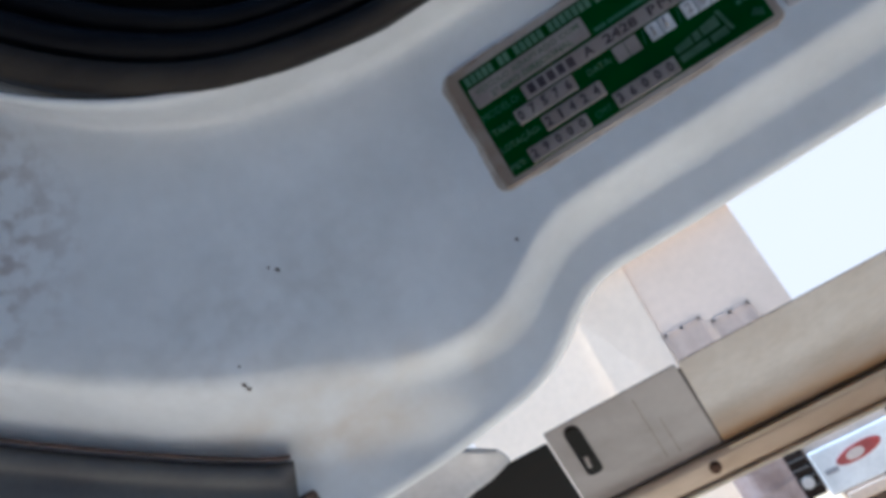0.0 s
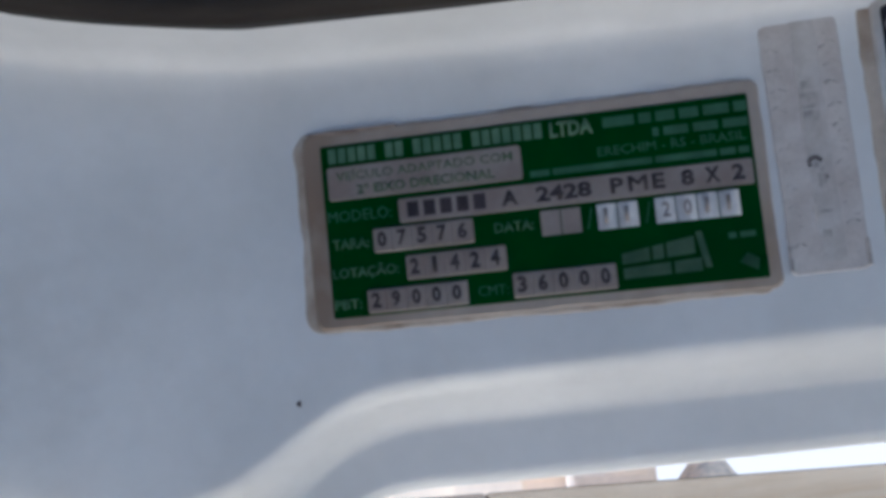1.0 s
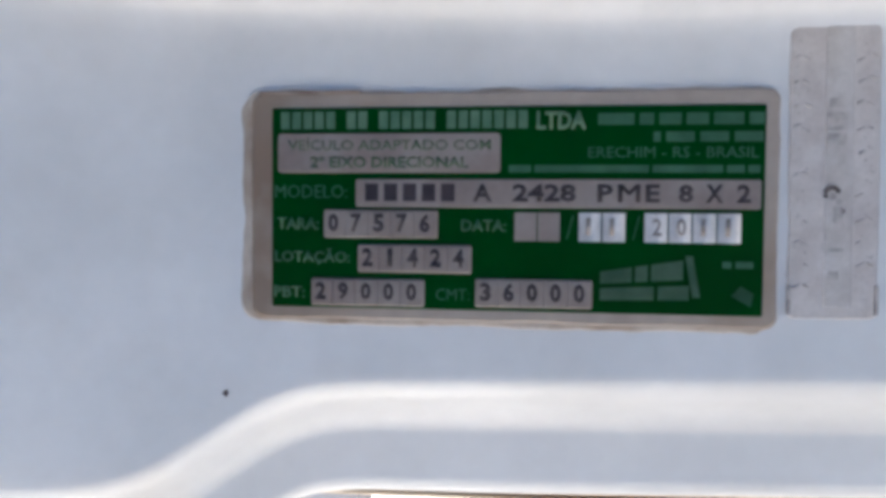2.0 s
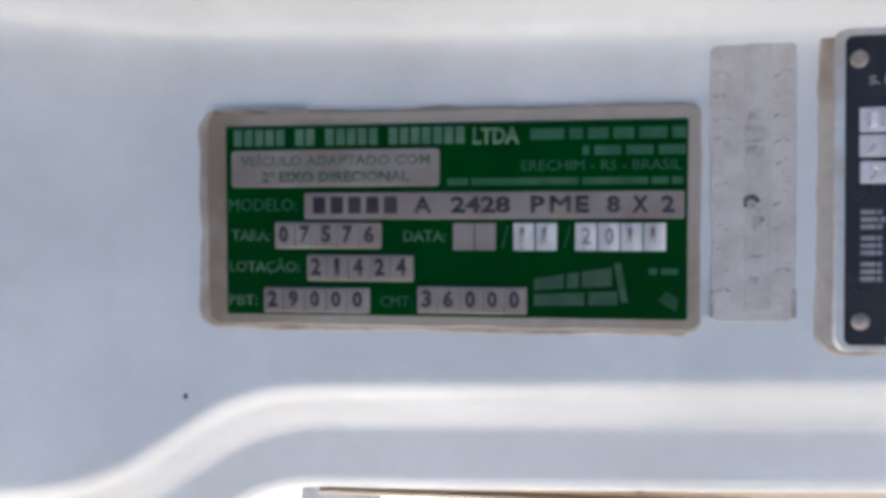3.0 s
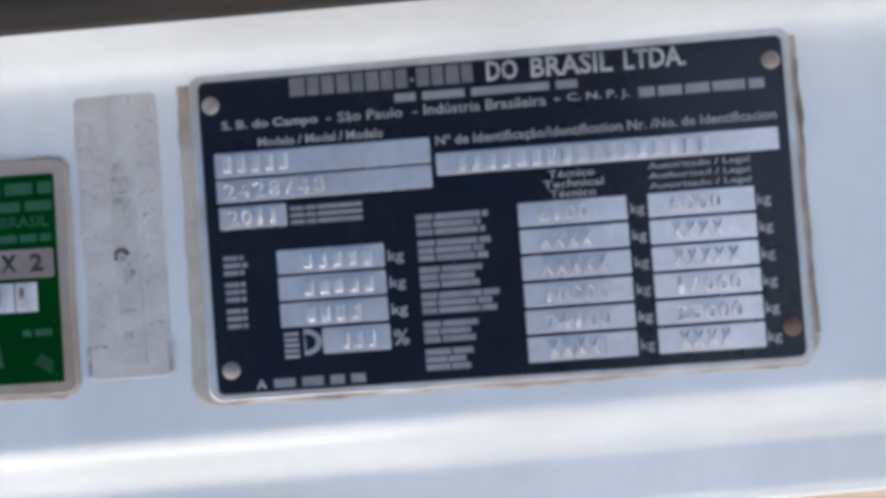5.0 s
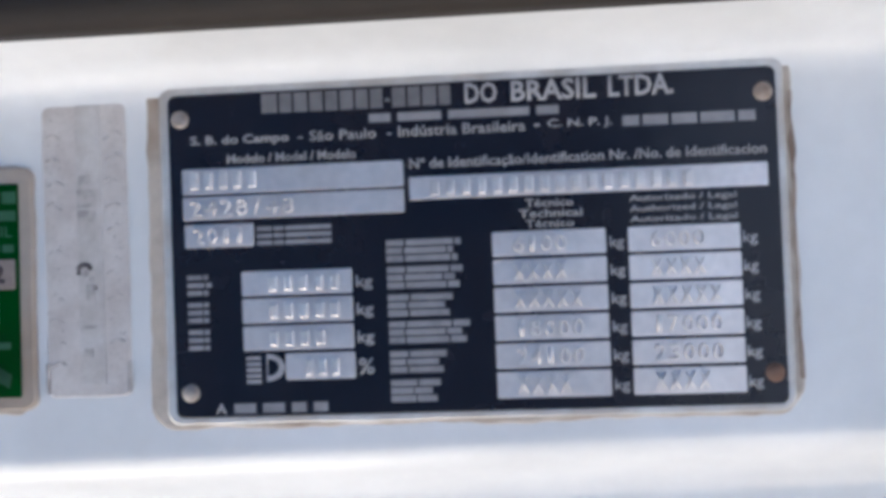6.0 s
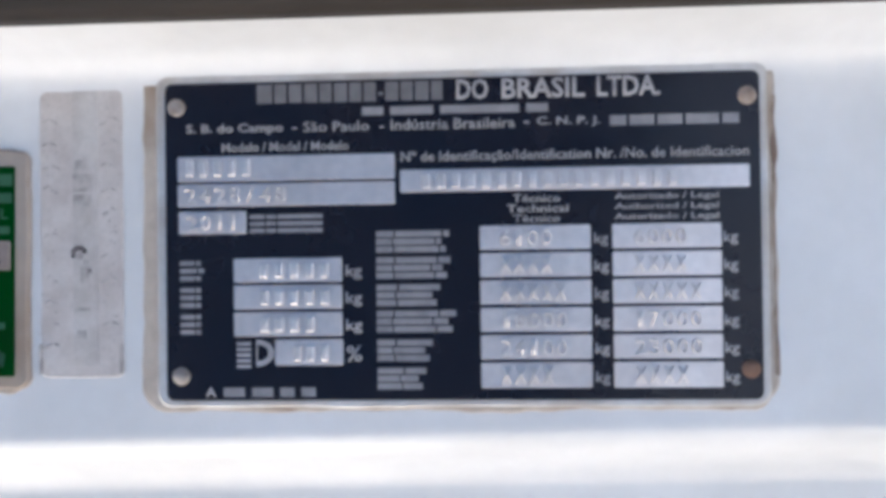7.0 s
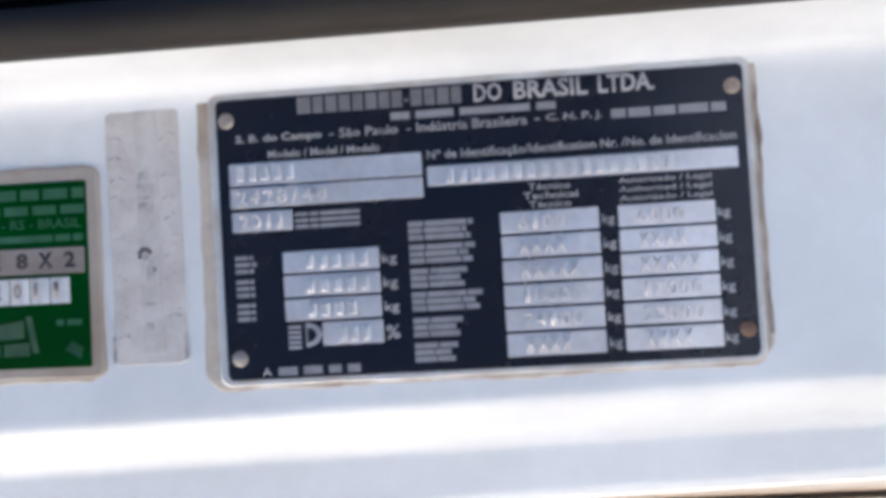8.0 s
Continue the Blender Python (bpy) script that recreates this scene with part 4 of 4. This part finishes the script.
def identification_plate():
    p = thing("identification_plate", on_sill(0.065, -0.0678), "black vehicle identification plate with silver stamped fields, riveted to the sill", "plate")
    part("adhesive", slab(bmesh.new(), outline(*mm(-8.9, 136.5, -70.7, 12.2), 0.0065, 0.0007, 0.002, 2.0), 0.0003, -0.0006, 0.0006), GRIME, p, "grimy beige adhesive rim")
    part("dust_line", slab(bmesh.new(), outline(*mm(135.2, 136.7, -63, 0.5), 0.0007, 0.0009, 0.0015, 9.0), 0.0003, -0.0008, 0.0005), DUST, p, "brown dirt along the rim")
    part("rim", slab(bmesh.new(), outline(*mm(-5.2, 134.7, -69.7, 8.2), 0.0034, 0.0002, 0.003, 4.0), 0.0, -0.0013, 0.0006), BRIGHT_RIM, p)
    part("body", slab(bmesh.new(), outline(*mm(-2.9, 132.9, -68.0, 5.6), 0.0018), -0.001, -0.0016), ENAMEL, p)
    top = -0.0016
    letter_blocks("letter_bar", (1.25, 1, 1.08, 1.08, 1, 1.08, 1, 1, 0.5, 1.05, 1, 1.1, 0.95), *mm(18.7, 62.2, 0.5, 4.9), top, BAR_INK, p)
    lettering("print", "DO", *mm(65.1, 72.3, 0.4, 5.1), top, SILVER_INK, p, 0.022)
    lettering("print", "BRASIL", *mm(75.4, 94.1, 0.4, 5.1), top, SILVER_INK, p, 0.022)
    lettering("print", "LTDA.", *mm(96.8, 110.9, 0.4, 5.1), top, SILVER_INK, p, 0.022)
    bars("print_line", (3, 6, 11, 3), *mm(43.4, 85.8, -2.7, -0.8), top, DULL_INK, p)
    lettering("print", "S. B. do Campo  -", *mm(2.3, 28.2, -6.6, -4.0), top, SMALL_INK, p, 0.02)
    lettering("print", "São Paulo  -", *mm(29.8, 48.4, -6.2, -3.9), top, SMALL_INK, p, 0.005)
    lettering("print", "Indústria Brasileira", *mm(50.0, 78.3, -6.2, -3.8), top, SMALL_INK, p, 0.01)
    lettering("print", "-", *mm(80.3, 81.5, -5.3, -4.8), top, SILVER_INK, p, 0.012)
    lettering("print", "C. N. P. J.", *mm(83.2, 97.4, -6.2, -3.9), top, SMALL_INK, p, 0.015)
    bars("print_line", (2, 3, 3, 4, 2), *mm(99.6, 128.2, -6.2, -3.9), top, DULL_INK, p, space=0.4)
    lettering("print", "Modelo / Model / Modelo", *mm(10.7, 40.2, -10.5, -8.4), top, SMALL_INK, p, 0.012)
    lettering("print", "Nº de Identificação/Identification Nr. /No. de Identificacion", *mm(52.2, 130.2, -14.0, -11.2), top, SMALL_INK, p, 0.012)

    def field(x0, x1, z0, z1):
        return part("field", panel(*mm(x0, x1, z0, z1), -0.0012, -0.00172, 0.0004, 0.00005), SILVER, p)

    def stamped(owner, kind, words, x0, x1, z0, z1):
        if kind == "bars":
            return bars("stamp_bar", words, *mm(x0, x1, z0, z1), -0.00172, EMBOSS, owner, proud=0.0008, letter=1, gap=0.42, rounded=0.00045)
        return stamped_relief("stamp", words, *mm(x0, x1, z0, z1), -0.00172, EMBOSS, owner, 0.0008)

    stamped(field(0.2, 50.7, -17.3, -11.5), "bars", (5,), 1.4, 18.0, -16.2, -12.2)
    stamped(field(0.2, 50.7, -23.1, -17.9), "text", "2428/48", 1.4, 26.0, -22.3, -18.6)
    stamped(field(0.4, 16.2, -29.4, -24.2), "text", "2011", 2.0, 14.6, -28.6, -25.0)
    stamped(field(52.0, 130.3, -20.5, -15.4), "bars", (17,), 56.0, 115.0, -19.8, -16.2)
    for z in (-25.6, -27.2, -28.8):
        bars("print_line", (3, 2, 9), *mm(17.0, 34.0, z - 0.5, z + 0.5), top, DULL_INK, p, space=0.3)
    for z in (-22.3, -24.6, -26.9):
        lettering("print", "Technical" if z == -24.6 else "Técnico", *mm(76.2 if z == -24.6 else 77.6, 90.0 if z == -24.6 else 88.2, z - 0.9, z + 0.9), top, SMALL_INK, p, 0.012)
        lettering("print", "Authorized / Legal" if z == -24.6 else "Autorizado / Legal", *mm(100.4, 123.4, z - 0.9, z + 0.9), top, SMALL_INK, p, 0.012)
    rows_z = [(-33.9 - 6.2 * k, -28.45 - 6.2 * k) for k in range(6)]
    tech = ("6100", "XXXX", "XXXXX", "18000", "24100", "XXXX")
    legal = ("6000", "XXXX", "XXXXX", "17000", "23000", "XXXX")
    for (z0, z1), a, b in zip(rows_z, tech, legal):
        if z1 < -59:
            z0 -= 0.3
        stamped(field(70.0, 94.9, z0, z1), "text", a, 74.2, 74.2 + 3.1 * len(a), z0 + 0.9, z1 - 0.9)
        lettering("unit", "kg", *mm(95.7, 98.9, z0 + 0.5, z0 + 3.6), top, SILVER_INK, p, 0.012)
        stamped(field(99.8, 123.9, z0, z1), "text", b, 104.2, 104.2 + 3.1 * len(b), z0 + 0.9, z1 - 0.9)
        lettering("unit", "kg", *mm(124.4, 127.5, z0 + 0.5, z0 + 3.6), top, SILVER_INK, p, 0.012)
    for k, (z1, right) in enumerate(((-29.0, 63.6), (-35.0, 63.8), (-41.2, 61.4), (-47.2, 65.0), (-53.8, 59.6), (-60.2, 58.0))):
        for j in range(3):
            words = ((3, 8, 1), (3, 7, 2), (3, 6), (3, 8, 3), (3, 6), (5, 4))[k]
            bars("print_line", words, *mm(46.3, right - (0.6, 2.4, 1.4)[j], z1 - 1.7 - 1.75 * j, z1 - 0.3 - 1.75 * j), top, DULL_INK, p, space=0.3)
    for k, words in enumerate(((5,), (5,), (4,))):
        z1 = -35.2 - 6.2 * k
        stamped(field(13.2, 38.3, z1 - 5.5, z1), "bars", words, 18.6, 18.6 + 3.5 * words[0], z1 - 4.6, z1 - 1.0)
        lettering("unit", "kg", *mm(39.2, 42.9, z1 - 5.0, z1 - 1.7), top, SILVER_INK, p, 0.012)
        for j in range(3):
            bars("print_line", (3, 1), *mm(0.6, 5.4 + (0.8 if j == 1 and k == 0 else 0), z1 - 1.5 - 1.75 * j, z1 - 0.4 - 1.75 * j), top, DULL_INK, p, space=0.3)
    stamped(field(22.7, 38.4, -59.8, -53.9), "bars", (3,), 26.6, 35.6, -58.9, -55.1)
    lettering("unit", "%", *mm(39.2, 42.8, -59.0, -55.4), top, SILVER_INK, p, 0.012)
    bm = bmesh.new()
    outer, inner = [], []
    for k in range(17):
        a = radians(-90 + 180 * k / 16)
        outer.append(bm.verts.new((0.0183 + 0.0042 * math.cos(a), top - 0.0001, -0.0569 + 0.0031 * math.sin(a))))
        inner.append(bm.verts.new((0.0186 + 0.0025 * math.cos(a), top - 0.0001, -0.0569 + 0.0019 * math.sin(a))))
    for k in range(16):
        bm.faces.new((outer[k], outer[k + 1], inner[k + 1], inner[k]))
    bm.faces.new((outer[16], outer[0], inner[0], inner[16]))
    for k in range(5):
        block(bm, *mm(13.7, 17.0), top - 0.0001, top, *mm(-60.4 + 1.3 * k, -59.6 + 1.3 * k))
    bmesh.ops.recalc_face_normals(bm, faces=bm.faces)
    part("lamp_symbol", bm, SILVER_INK, p, "silver headlamp symbol")
    lettering("print", "A", *mm(6.4, 8.8, -67.0, -64.8), top, SILVER_INK, p, 0.012)
    bars("print_line", (3, 3, 2, 2), *mm(10.6, 32.0, -67.0, -64.9), top, DULL_INK, p)
    for x, z, mat in ((0, 0, RIVET), (130, 0, TAN_RIVET), (0.7, -62.2, RIVET), (130, -61.1, RUSTY_RIVET)):
        bm = bmesh.new()
        bmesh.ops.create_uvsphere(bm, u_segments=20, v_segments=10, radius=0.0020, matrix=Matrix.Translation(mm(x, -1.5, z)) @ Matrix.Diagonal((1, 0.45, 1, 1)))
        rod(bm, mm(x, -1.2, z), mm(x, -1.75, z), 0.0021, None, 20)
        part("rivet", bm, mat, p, "rusty rivet head" if mat is RUSTY_RIVET else "", smooth=True)
    local(p, 0.065, -0.0678)


sticker()
green_plate()
identification_plate()
